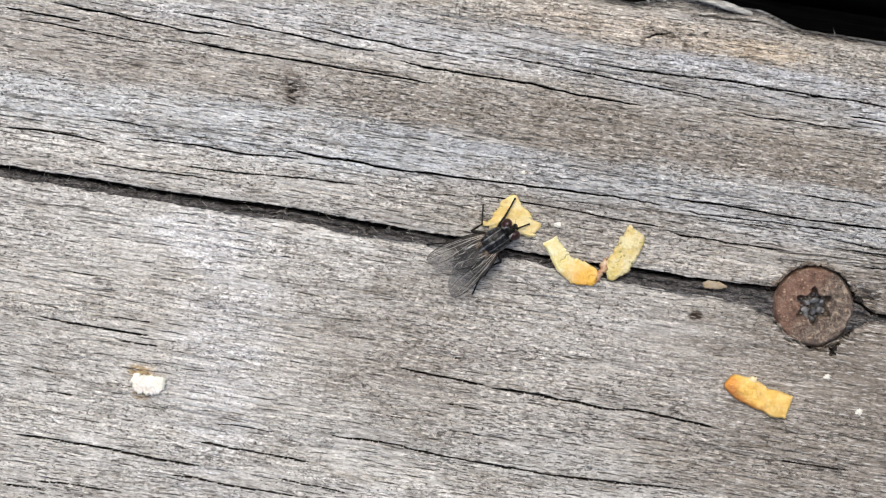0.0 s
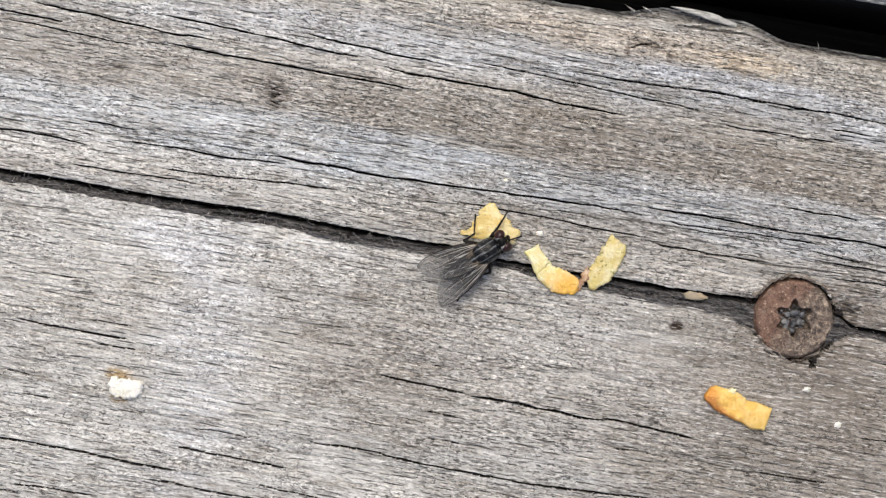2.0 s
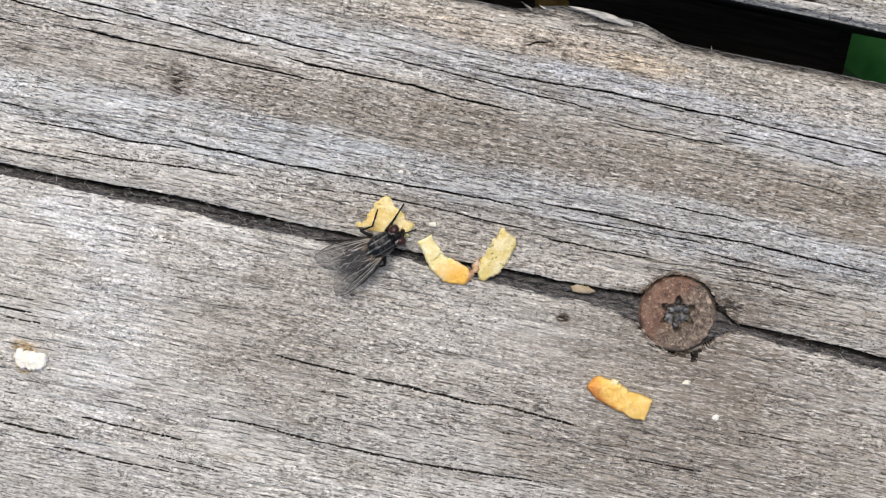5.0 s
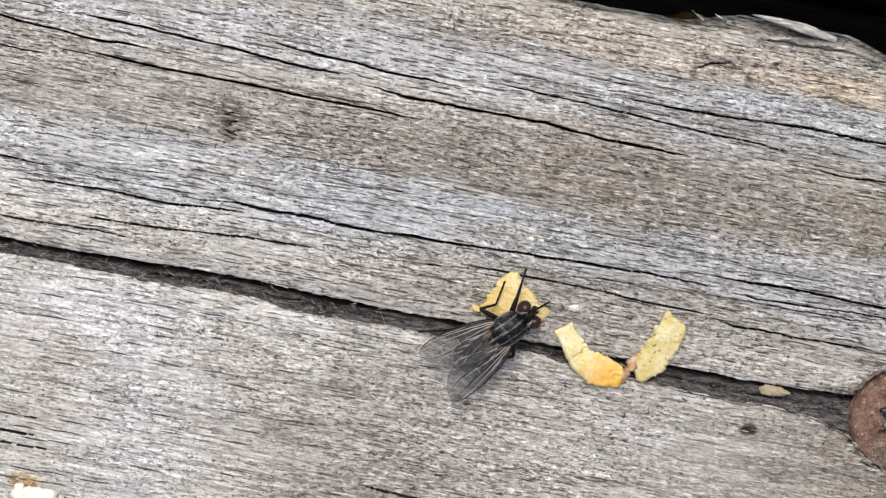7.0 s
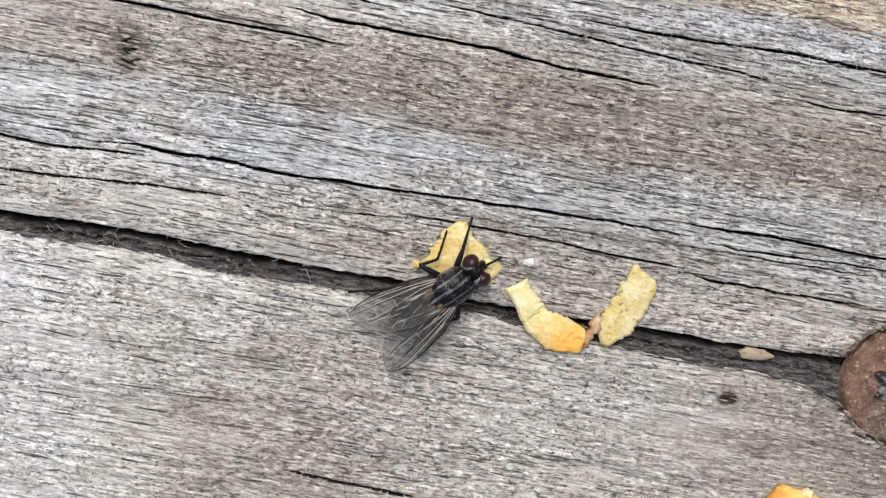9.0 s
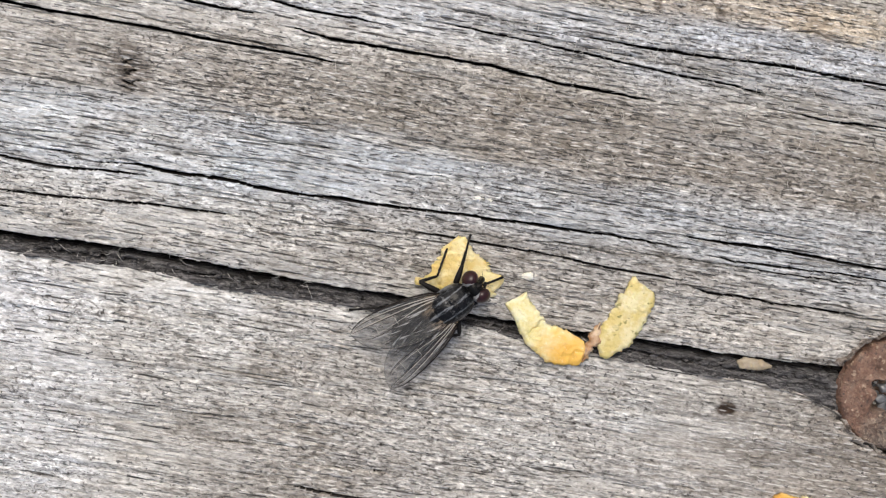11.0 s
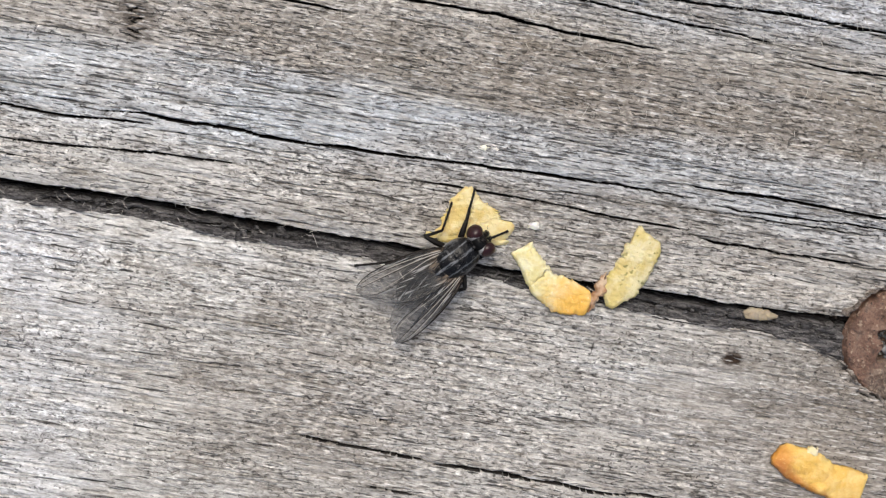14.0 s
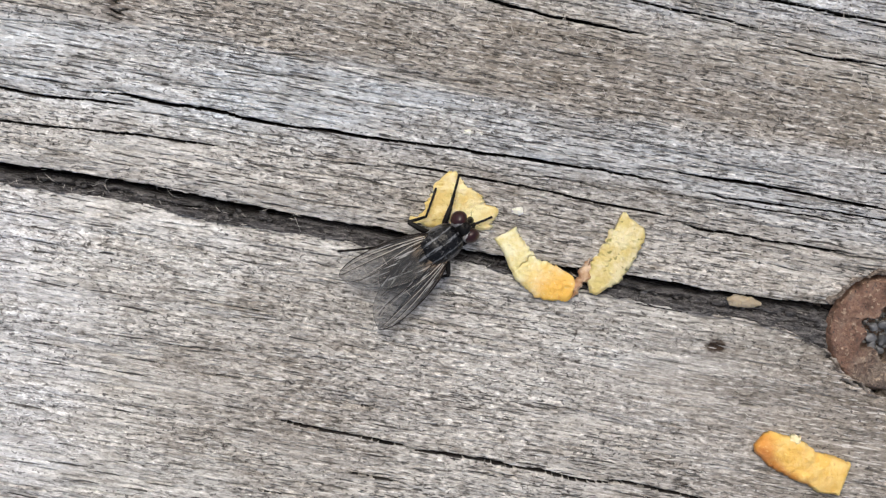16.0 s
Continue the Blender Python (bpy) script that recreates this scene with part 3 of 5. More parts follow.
def board(name, xs, ys, relief, outline, thick, material, flank, label, deep=None, clean=None):
    """A sawn board: a relief on top, four sides and a flat underside. outline(x, y) gives the plan place of each grid node."""
    X, Y = np.meshgrid(xs, ys, indexing="ij")
    Z = relief(X, Y)
    PX, PY = outline(X, Y)
    nx, ny = X.shape
    top = np.stack([PX, PY, Z], -1).reshape(-1, 3)
    idx = np.arange(nx * ny).reshape(nx, ny)
    quads = np.stack([idx[:-1, :-1], idx[1:, :-1], idx[1:, 1:], idx[:-1, 1:]], -1).reshape(-1, 4)
    ring = np.concatenate([idx[:, 0], idx[-1, 1:], idx[-2::-1, -1], idx[0, -2:0:-1]])
    verts, faces, prev = [top], [quads], ring
    base = len(top)
    for depth, push in ((-0.9, 0.10), (-6.0, 0.15), (-thick + 1.0, 0.1), (-thick, -0.5)):
        low = top[ring].copy()
        low[:, 2] = depth
        low[:, 0] += np.where(low[:, 0] <= xs[0] + 1e-6, -push, np.where(low[:, 0] >= xs[-1] - 1e-6, push, 0))
        low[:, 1] += np.where(ring % ny == 0, -push, np.where(ring % ny == ny - 1, push, 0))
        cur = np.arange(base, base + len(ring))
        faces.append(np.stack([np.roll(prev, -1), prev, cur, np.roll(cur, -1)], -1))
        verts.append(low)
        prev, base = cur, base + len(ring)
    V, F = np.concatenate(verts) * MM, np.concatenate(faces)
    me = bpy.data.meshes.new(name)
    me.vertices.add(len(V))
    me.vertices.foreach_set("co", V.ravel())
    under = list(prev[::-1])
    me.loops.add(len(F) * 4 + len(under))
    me.loops.foreach_set("vertex_index", np.concatenate([F.ravel(), under]))
    me.polygons.add(len(F) + 1)
    me.polygons.foreach_set("loop_start", np.arange(0, len(F) * 4 + 1, 4))
    me.polygons.foreach_set("use_smooth", np.ones(len(F) + 1, bool))
    me.materials.append(material)
    me.materials.append(flank)
    # sides and underside take flank, whose colour holds the shade of the gap
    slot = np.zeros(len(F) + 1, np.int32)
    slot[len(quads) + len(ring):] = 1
    # faces below -0.42 mm take the deep material, which paints the cracks' shade
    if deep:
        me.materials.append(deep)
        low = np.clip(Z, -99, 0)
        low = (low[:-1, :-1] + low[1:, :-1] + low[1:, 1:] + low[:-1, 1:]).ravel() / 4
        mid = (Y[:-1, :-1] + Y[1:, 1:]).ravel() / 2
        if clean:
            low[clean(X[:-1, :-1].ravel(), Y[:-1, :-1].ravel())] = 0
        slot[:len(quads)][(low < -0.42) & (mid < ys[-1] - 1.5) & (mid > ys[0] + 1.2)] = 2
    me.polygons.foreach_set("material_index", slot)
    me.update(calc_edges=True)
    me.validate()
    return tagged(new(name, me), label, "deck board", "boards of the deck", "structure")


# ---- the near board: relief of its weathered face ----
CHECKS = []


def check(width, depth, *way):
    """A drying crack along the grain: half-width, depth and the points it runs through, in millimetres."""
    CHECKS.append((width, depth, way))


check(0.20, 1.4, (-19.0, 14.60), (-15.3, 14.40), (-11.6, 14.39), (-8.2, 14.38), (-6.0, 14.31), (-4.1, 14.32), (-0.3, 14.08), (3.5, 13.96), (7.6, 13.90))
check(0.14, 0.9, (-9.7, 16.54), (-6.3, 16.44), (-2.6, 16.35), (1.2, 16.12), (5.0, 15.89), (6.9, 15.87), (10.7, 15.78), (13.4, 15.59), (15.4, 15.60))
check(0.12, 0.5, (14.6, 17.31), (17.9, 17.33), (21.3, 17.25), (24.0, 17.29))
check(0.11, 0.3, (-36.4, 7.45), (-32.7, 7.71), (-29.1, 8.00))
check(0.12, 0.3, (-25.5, 8.41), (-22.9, 8.39), (-20.0, 8.57), (-18.1, 8.42), (-15.9, 8.60), (-13.7, 8.84))
check(0.11, 0.2, (-10.7, 8.77), (-7.7, 8.77), (-4.3, 8.75))
check(0.11, 0.5, (-35.0, 5.20), (-33.1, 5.31), (-31.3, 5.39))
check(0.11, 0.4, (-30.7, 5.97), (-27.7, 6.01), (-25.2, 6.16))
check(0.10, 0.3, (-24.0, 5.50), (-20.6, 5.59), (-17.0, 5.88), (-14.0, 6.13))
check(0.10, 0.3, (-26.9, 5.18), (-25.0, 5.18))
check(0.10, 0.4, (-21.6, 6.89), (-17.1, 7.09), (-12.7, 7.36))
check(0.10, 0.3, (-12.2, 6.46), (-8.1, 6.56), (-4.4, 6.79))
check(0.17, 1.1, (-57.7, 13.72), (-54.3, 13.68), (-49.2, 13.53))
check(0.17, 1.1, (-53.8, 15.05), (-48.5, 14.80), (-44.2, 14.57), (-39.1, 14.25), (-33.4, 14.34))
check(0.13, 0.8, (-56.5, 12.85), (-51.9, 12.82), (-46.2, 12.59), (-41.4, 12.55))
check(0.13, 0.7, (25.9, 16.04), (29.6, 16.07))
check(0.10, 0.3, (-56.5, 5.08), (-51.4, 5.32), (-47.4, 5.10))
check(0.10, 0.2, (-11.7, 8.19), (-7.8, 8.25), (-1.6, 8.22))
check(0.13, 0.8, (-49.0, 4.40), (-45.0, 4.35), (-39.9, 4.48))
check(0.17, 1.0, (-56.1, 2.10), (-52.7, 2.29), (-48.7, 2.25), (-44.6, 2.15))
check(0.13, 0.8, (-47.8, 0.02), (-43.2, 0.01), (-38.7, 0.16), (-31.9, 0.23))
check(0.15, 0.9, (-38.8, 1.10), (-33.1, 1.26), (-28.6, 1.47), (-24.2, 1.90), (-18.5, 1.89))
check(0.10, 0.4, (-55.9, 1.05), (-51.4, 1.09), (-48.5, 1.09))
check(0.15, 0.9, (-9.1, 2.78), (-5.2, 2.79), (0.4, 2.84), (5.4, 2.64), (11.0, 2.58))
check(0.14, 0.8, (10.2, 2.45), (12.0, 2.10), (14.2, 2.14), (16.4, 2.02), (18.5, 2.08), (20.7, 2.10), (23.5, 2.26))
check(0.14, 0.8, (10.6, 4.54), (11.5, 4.49), (13.3, 4.34), (15.8, 4.53), (18.0, 4.59), (20.1, 4.65), (23.0, 4.73), (28.5, 4.85))
check(0.10, 0.3, (0.5, 1.30), (1.8, 1.24), (3.6, 1.31))
check(0.13, 0.8, (22.3, 7.73), (27.3, 7.85), (31.0, 7.73))
check(0.10, 0.5, (12.5, 3.66), (16.9, 4.08), (23.5, 4.19))
check(0.13, 0.6, (26.3, 3.97), (31.7, 3.68))
check(0.16, 0.9, (26.2, 3.15), (29.8, 3.18), (32.2, 3.24), (36.5, 3.20))
check(0.16, 0.9, (28.0, 1.75), (30.6, 1.83), (32.7, 1.98), (36.5, 1.80))
check(0.10, 0.4, (-17.4, 2.12), (-11.6, 2.32), (-7.4, 2.60))
check(0.18, 1.1, (-50.3, -15.81), (-47.1, -16.15), (-41.4, -16.13), (-37.9, -16.14))
check(0.13, 0.7, (-52.5, -14.74), (-47.3, -14.86))
check(0.14, 0.7, (-45.0, -15.11), (-40.4, -14.77), (-37.6, -14.65))
check(0.13, 0.7, (-41.8, -17.00), (-36.7, -17.01))
check(0.12, 0.5, (-53.8, -14.08), (-50.9, -13.90))
check(0.13, 0.5, (-50.4, -21.27), (-47.0, -21.28))
check(0.13, 0.5, (-48.4, -23.35), (-44.4, -23.26))
check(0.20, 1.3, (-51.2, -28.03), (-46.0, -27.91), (-40.2, -28.04), (-34.4, -28.23), (-30.4, -28.14))
check(0.18, 1.0, (-51.0, -33.26), (-46.4, -33.01))
check(0.16, 0.9, (-48.2, -32.45), (-44.2, -32.18), (-38.5, -32.14))
check(0.18, 1.0, (-35.4, -29.60), (-32.5, -29.52), (-27.3, -29.63), (-20.5, -29.63))
check(0.18, 1.1, (-32.5, -25.78), (-27.9, -25.87), (-23.3, -26.03), (-19.9, -25.97))
check(0.12, 0.6, (-31.6, -23.91), (-28.2, -23.58), (-23.7, -23.62))
check(0.12, 0.6, (-26.2, -22.04), (-21.1, -21.87))
check(0.15, 0.8, (-24.1, -28.12), (-19.5, -28.21), (-15.5, -28.51))
check(0.20, 1.3, (-20.4, -22.79), (-18.1, -22.98), (-12.4, -22.83), (-7.6, -23.28), (-1.0, -23.33), (4.6, -23.30), (10.2, -23.04), (18.5, -22.39))
check(0.13, 0.7, (-16.3, -19.93), (-12.8, -20.11), (-8.9, -20.13))
check(0.20, 1.3, (-13.6, -15.28), (-8.8, -15.46), (-5.1, -15.58), (-4.1, -15.71))
check(0.20, 1.3, (-4.6, -15.73), (-2.2, -15.68), (3.4, -15.71), (6.8, -15.94), (10.1, -15.73))
check(0.17, 1.0, (8.7, -15.68), (11.2, -15.55), (14.6, -15.78), (18.6, -15.97))
check(0.13, 0.6, (-8.4, -17.89), (-4.1, -18.09))
check(0.13, 0.6, (20.4, -17.19), (24.3, -17.11))
check(0.15, 0.8, (24.5, -18.26), (28.4, -18.12), (32.5, -18.00))
check(0.12, 0.4, (-29.1, -17.94), (-26.3, -17.76))
check(0.13, 0.5, (-19.0, -12.99), (-15.7, -12.94))
check(0.12, 0.4, (-20.4, -8.21), (-14.7, -8.25))
check(0.12, 0.5, (-8.0, -20.56), (-3.1, -20.60))
check(0.12, 0.4, (-52.2, -4.99), (-48.2, -4.70), (-43.6, -4.76))
check(0.10, 0.3, (-19.1, -1.41), (-15.7, -1.54))
check(0.13, 0.5, (10.6, -18.32), (15.0, -18.32))
check(0.12, 0.4, (-22.1, -11.50), (-17.6, -11.33))
check(0.12, 0.4, (-36.9, -11.91), (-32.3, -11.91))
check(0.12, 0.4, (-48.4, -11.11), (-43.8, -11.16))
check(0.20, 1.4, (-40.5, 13.30), (-37.1, 13.22), (-33.5, 13.09), (-29.8, 13.04), (-26.2, 13.06), (-22.5, 12.97), (-19.5, 12.94), (-16.6, 12.91), (-13.0, 12.88))
check(0.18, 1.2, (-41.5, 16.00), (-38.5, 15.90), (-33.0, 15.75), (-27.6, 15.42), (-24.6, 15.18), (-21.0, 15.05), (-19.1, 15.14))
check(0.17, 1.1, (-26.5, 16.55), (-22.2, 16.13), (-19.3, 16.03), (-17.4, 15.83), (-14.1, 15.90), (-12.2, 15.84))
check(0.20, 1.2, (-1.4, 17.36), (3.6, 17.25), (9.1, 17.34), (14.6, 17.58), (20.1, 17.45), (25.6, 17.49), (29.4, 17.41), (50.5, 16.80))
check(0.14, 0.9, (14.9, 14.60), (17.9, 14.60), (21.2, 14.69), (27.2, 14.75))
check(0.17, 1.0, (-42.5, 2.94), (-39.1, 3.16), (-34.0, 3.30), (-30.3, 3.32), (-27.7, 3.47), (-25.2, 3.66))
check(0.20, 1.4, (-30.4, 4.16), (-29.6, 4.02), (-26.7, 4.16), (-23.8, 4.11), (-21.2, 4.16), (-18.2, 4.11), (-15.2, 4.10), (-11.9, 4.20), (-5.5, 4.42), (0.1, 4.64), (5.7, 4.74), (11.2, 4.57))
check(0.19, 1.3, (6.2, 5.15), (9.2, 5.55), (11.5, 5.45), (13.9, 5.60), (16.6, 5.59), (22.2, 5.48), (27.6, 5.64), (31.4, 5.73), (46.2, 5.15))
check(0.12, 0.6, (25.5, 15.72), (32.3, 15.49), (40.0, 15.05))
check(0.12, 0.7, (31.0, 7.70), (37.4, 7.30))
check(0.14, 0.8, (33.2, -13.10), (44.0, -12.84))
check(0.10, 0.6, (19.9, 1.91), (29.8, 2.40), (43.4, 2.19))
# the lifted layer at the arris
check(0.18, 0.5, (8.97, 22.70), (11.72, 22.95), (15.01, 23.00), (18.40, 23.20))

# a curved break near the edge, and the torn grain of a small knot
check(0.17, 0.4, (4.9, 19.64), (5.4, 20.38), (6.4, 20.81), (7.65, 21.0), (8.55, 20.78), (9.28, 20.36), (9.85, 19.75))
check(0.13, 0.3, (10.0, 19.62), (11.0, 19.55), (13.1, 19.7))
check(0.14, 0.35, (14.0, 19.95), (15.7, 20.13), (16.7, 19.80), (18.4, 19.75), (20.2, 19.62))
check(0.12, 0.2, (0.0, 19.35), (2.8, 19.45), (5.1, 19.5))
check(0.22, 0.6, (28.6, -5.8), (29.9, -4.3), (31.0, -3.4), (32.3, -2.75))
check(0.15, 0.4, (24.9, -7.0), (26.2, -7.1), (28.5, -6.95))
check(0.2, 0.5, (27.6, -6.5), (28.4, -6.7), (28.75, -7.3))
check(0.15, 0.4, (30.2, -4.9), (31.2, -4.5), (33.0, -4.4))
for x, y, run, rise in ((-28.6, 10.9, 0.9, -0.5), (-28.3, 10.5, 0.6, 0.4), (-28.2, 10.2, 0.5, -0.4), (-28.0, 9.9, 0.6, 0.3), (-28.2, 9.5, 0.9, -0.2), (-27.6, 9.4, 0.7, 0.25), (-28.3, 9.1, 1.0, -0.15), (-27.6, 10.6, 0.3, -0.5)):
    check(0.17, 0.4, (x, y), (x + run / 2, y + rise * 0.7), (x + run, y + rise))

# fine short checks, scattered along the grain, denser below the long split
rs = np.random.RandomState(21)
for k in range(300):
    low = k < 210
    x0 = rs.uniform(-60, 54)
    y0 = rs.uniform(-36, -4.5) if low else rs.uniform(-0.5, 23)
    run = rs.uniform(0.8, 3.0) * (1 + 2 * rs.rand() ** 3)
    check(rs.uniform(0.1, 0.2), rs.uniform(0.06, 0.15), (x0, y0), (x0 + run / 2, y0 + rs.normal(0, 0.06)), (x0 + run, y0 + rs.normal(0, 0.12)))

# long hair checks, parallel to the grain, crowding the upper half of the board
for k in range(64):
    x0 = rs.uniform(-58, 45)
    y0 = rs.uniform(-0.8, 9.3) if k < 40 else rs.uniform(12.5, 19.0)
    run, drift = rs.uniform(4, 15), rs.normal(0, 0.12)
    slope = 0.0 if k < 40 else -0.035
    check(rs.uniform(0.09, 0.124), rs.uniform(0.2, 0.4), (x0, y0), (x0 + run * 0.4, y0 + run * 0.4 * slope + drift), (x0 + run, y0 + run * slope + drift * 0.5))

SCREW = (25.81, -2.75)


def split_edges(x):
    """Upper and lower edge of the long split that runs into the screw."""
    up = np.interp(x, [-61.8, -35.7, -27.4, -20.0, -13.9, -8.7, -3.0, 4.1, 7.8, 12.8, 17.5, 21.3, 23.0, 28.9, 30.5, 31.6, 33.9, 36.0, 40.7, 51.4], [-1.66, -1.62, -1.36, -1.43, -1.62, -1.53, -2.02, -2.02, -1.74, -1.82, -1.74, -1.50, -1.45, -1.30, -1.75, -2.40, -2.42, -2.46, -2.55, -2.92])
    lo = np.interp(x, [-61.9, -34.6, -25.4, -19.0, -13.7, -10.7, -2.6, 4.3, 7.0, 11.7, 16.3, 19.5, 21.8, 22.7, 29.0, 30.0, 31.1, 31.9, 33.5, 36.2, 42.0, 51.4], [-3.01, -2.78, -2.79, -2.90, -2.88, -2.83, -2.90, -3.30, -3.45, -3.54, -3.50, -3.78, -4.48, -4.85, -4.80, -4.16, -3.55, -3.25, -3.38, -3.80, -3.95, -4.07])
    up = up + 0.22 * (vnoise(x / 2.7, 1.5) - 0.5) + 0.12 * (vnoise(x / 0.6, 4.5) - 0.5)
    calm = 1 - 0.75 * step(x, 8, 14) * step(x, 30, 26)
    lo = lo + calm * (0.40 * (vnoise(x / 2.2, 8.5) - 0.5) + 0.16 * (vnoise(x / 0.5, 6.5) - 0.5))
    return up, lo


def near_relief(X, Y):
    yy = Y + 0.7 * (vnoise(X / 24, Y / 9, 1) - 0.5) + 0.15 * (vnoise(X / 6, Y / 2, 2) - 0.5)
    z = 0.30 * (vnoise(X / 45, yy / 3.0, 3) - 0.5) + 0.13 * (vnoise(X / 22, yy / 0.8, 4) - 0.5)
    z += 0.11 * (vnoise(X / 6, yy / 0.40, 5) - 0.5) + 0.05 * (vnoise(X / 2.8, yy / 0.24, 6) - 0.5)
    rough = step(vnoise(X / 12, Y / 5, 9), 0.35, 0.7)
    z += 0.06 * rough * (vnoise(X / 0.8, yy / 0.3, 7) - 0.5)
    # torn pits between the fibres
    pit = step(vnoise(X / 3.2, yy / 0.26, 8), 0.72, 0.90)
    z -= pit * np.where(Y < -2.5, 0.14, 0.09) * (0.4 + 0.6 * rough)
    xs, ys = X[:, 0], Y[0]
    for n, (w, d, way) in enumerate(CHECKS):
        px, py = [p[0] for p in way], [p[1] for p in way]
        i0, i1 = np.searchsorted(xs, [px[0], px[-1]])
        if i1 - i0 < 2:
            continue
        x = xs[i0:i1]
        yc = np.interp(x, px, py) + 0.16 * (vnoise(x / 2.6, n * 1.37) - 0.5) + 0.08 * (vnoise(x / 0.7, n * 2.11) - 0.5)
        u = (x - px[0]) / (px[-1] - px[0])
        ww = ((0.37 if py[0] < -4 else 0.30) if w > 0.165 else 0.27 if w > 0.125 else 0.25) * w * np.clip(np.minimum(u, 1 - u) * 7, 0.12, 1) * (0.62 + 0.75 * vnoise(x / 1.6, n * 3.3 + 0.5))
        j0, j1 = np.searchsorted(ys, [yc.min() - 0.5, yc.max() + 0.5])
        if j1 - j0 < 2:
            continue
        dist = np.abs(ys[None, j0:j1] - yc[:, None]) / ww[:, None]
        z[i0:i1, j0:j1] -= 2.6 * d * np.clip(2.0 * ww / w, 0.2, 1)[:, None] * np.clip((1.25 - dist) * 2.4, 0, 1)
    # the long split: a slit under the upper lip and a ragged slope up to the lower edge
    up, lo = split_edges(xs)
    up, lo = up[:, None], lo[:, None]
    s = (up - Y) / (up - lo)
    slit = 0.34 - 0.16 * step(X, 8, 14) - 0.5 * step(X, 24, 28) * step(X, 32.2, 31.0) + 0.12 * step(X, 31, 32.5) + 0.25 * (vnoise(X / 3.5, 2.5) - 0.5)
    slope = -(1.5 + 0.6 * (vnoise(X / 4, 9.5) - 0.5)) * np.clip((1.0 - s) / 0.38, 0, 1) ** 0.8
    slope += 0.35 * (vnoise(X / 1.6, Y / 0.3, 12) - 0.5) * np.clip((1 - s) * 3, 0, 1)
    floor = np.where(s < slit, -3.2 + 0.8 * (vnoise(X / 0.9, Y / 0.3, 13) - 0.5), slope)
    second = np.exp(-(((Y - (up + lo) / 2 + 0.25) / 0.12) ** 2)) * step(vnoise(X / 7, 3.5), 0.5, 0.65)
    floor = floor - 0.9 * second
    inside = (s > 0) & (s < 1)
    z = np.where(inside, z * 0.6 + floor, z)
    # lips bruised along the split
    soft = step(X, 5, 10) * step(X, 25, 23)
    z -= (0.25 + 0.12 * soft) * np.exp(-np.clip(s - 1, 0, 9) * (4 - 1.2 * soft)) * (s >= 1) + 0.12 * np.exp(np.clip(s, -9, 0) * 5) * (s <= 0)
    # seat of the screw, its torn rim and the gash beside it
    r = np.hypot(X - SCREW[0], Y - SCREW[1])
    a = np.arctan2(Y - SCREW[1], X - SCREW[0])
    rim = 4.08 + 0.38 * step(np.abs(a + 0.95), 0.65, 0.2) - 0.42 * step(np.abs(a + 2.15), 0.75, 0.45) * (0.4 + 0.9 * vnoise(a * 7 + 20, 3.5)) + 0.30 * (vnoise(a * 2.2 + 20, 5.5) - 0.35) + 0.22 * (vnoise(a * 9 + 20, 7.5) - 0.4)
    z += (0.5 * (vnoise(X / 0.5, Y / 0.35, 16) - 0.55) - 0.1) * np.exp(-np.clip(r - rim, 0, 9) / 0.7) * (r > rim)
    ring = 4.2 + 0.4 * (vnoise(a * 2.6 + 9, 2.5) - 0.5) + 0.25 * (vnoise(a * 9 + 9, 4.5) - 0.5)
    arc = step(np.abs(a + 1.15), 1.05, 0.8)
    z -= 0.6 * np.clip((1.2 - np.abs(r - ring) / 0.10) * 1.8, 0, 1) * arc * step(vnoise(a * 4 + 3, 6.5), 0.35, 0.6)
    gash = ((X - 30.45) / 1.55) ** 2 + ((Y + 1.65) / 1.5) ** 2 + 1.6 * (vnoise(X / 0.7, Y / 0.5, 14) - 0.5) + 0.8 * (vnoise(X / 0.25, Y / 0.2, 17) - 0.5)
    z -= (0.75 + 0.8 * (vnoise(X / 0.5, Y / 0.3, 18) - 0.5)) * step(gash, 1.3, 0.6)
    tear = np.exp(-(((X - 28.6 - 0.25 * (Y + 6)) / 0.22) ** 2)) * step(Y, -7.7, -6.9) * step(Y, -5.4, -6.0)
    z -= 1.0 * tear
    z = np.where(r < rim, -2.2, z)
    # worn arris
    return z - 1.7 * step(Y, 22.2, 24.0) ** 2 - 0.05 * vnoise(X / 0.6, Y / 0.4, 15) * step(Y, 21, 24)


def near_edge(x):
    e = 23.62 + 0.30 * (vnoise(x / 7, 0.5) - 0.5) + 0.16 * (vnoise(x / 0.9, 3.5) - 0.5)
    return e + 1.15 * step(x, 3.2, 8.6) * step(x, 20.8, 15.4)


def near_outline(X, Y):
    return X, np.where(Y > 20, 20 + (Y - 20) * (near_edge(X) - 20) / 4, Y)


near_board = board("deck_board", spread(-205, -60, 54, 72, 0.145), spread(-96, -34, 24, 24, 0.056), near_relief, near_outline, 26.0, wood_near, wood_gap_shade,
                   "silver-grey weathered softwood board, deeply cracked along its grain", crack_shade,
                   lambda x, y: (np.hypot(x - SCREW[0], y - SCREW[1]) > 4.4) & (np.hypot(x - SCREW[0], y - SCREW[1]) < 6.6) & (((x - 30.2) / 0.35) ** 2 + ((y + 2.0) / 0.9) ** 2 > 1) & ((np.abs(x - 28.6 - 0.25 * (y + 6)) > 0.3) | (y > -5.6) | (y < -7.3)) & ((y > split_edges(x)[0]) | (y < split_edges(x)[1])))


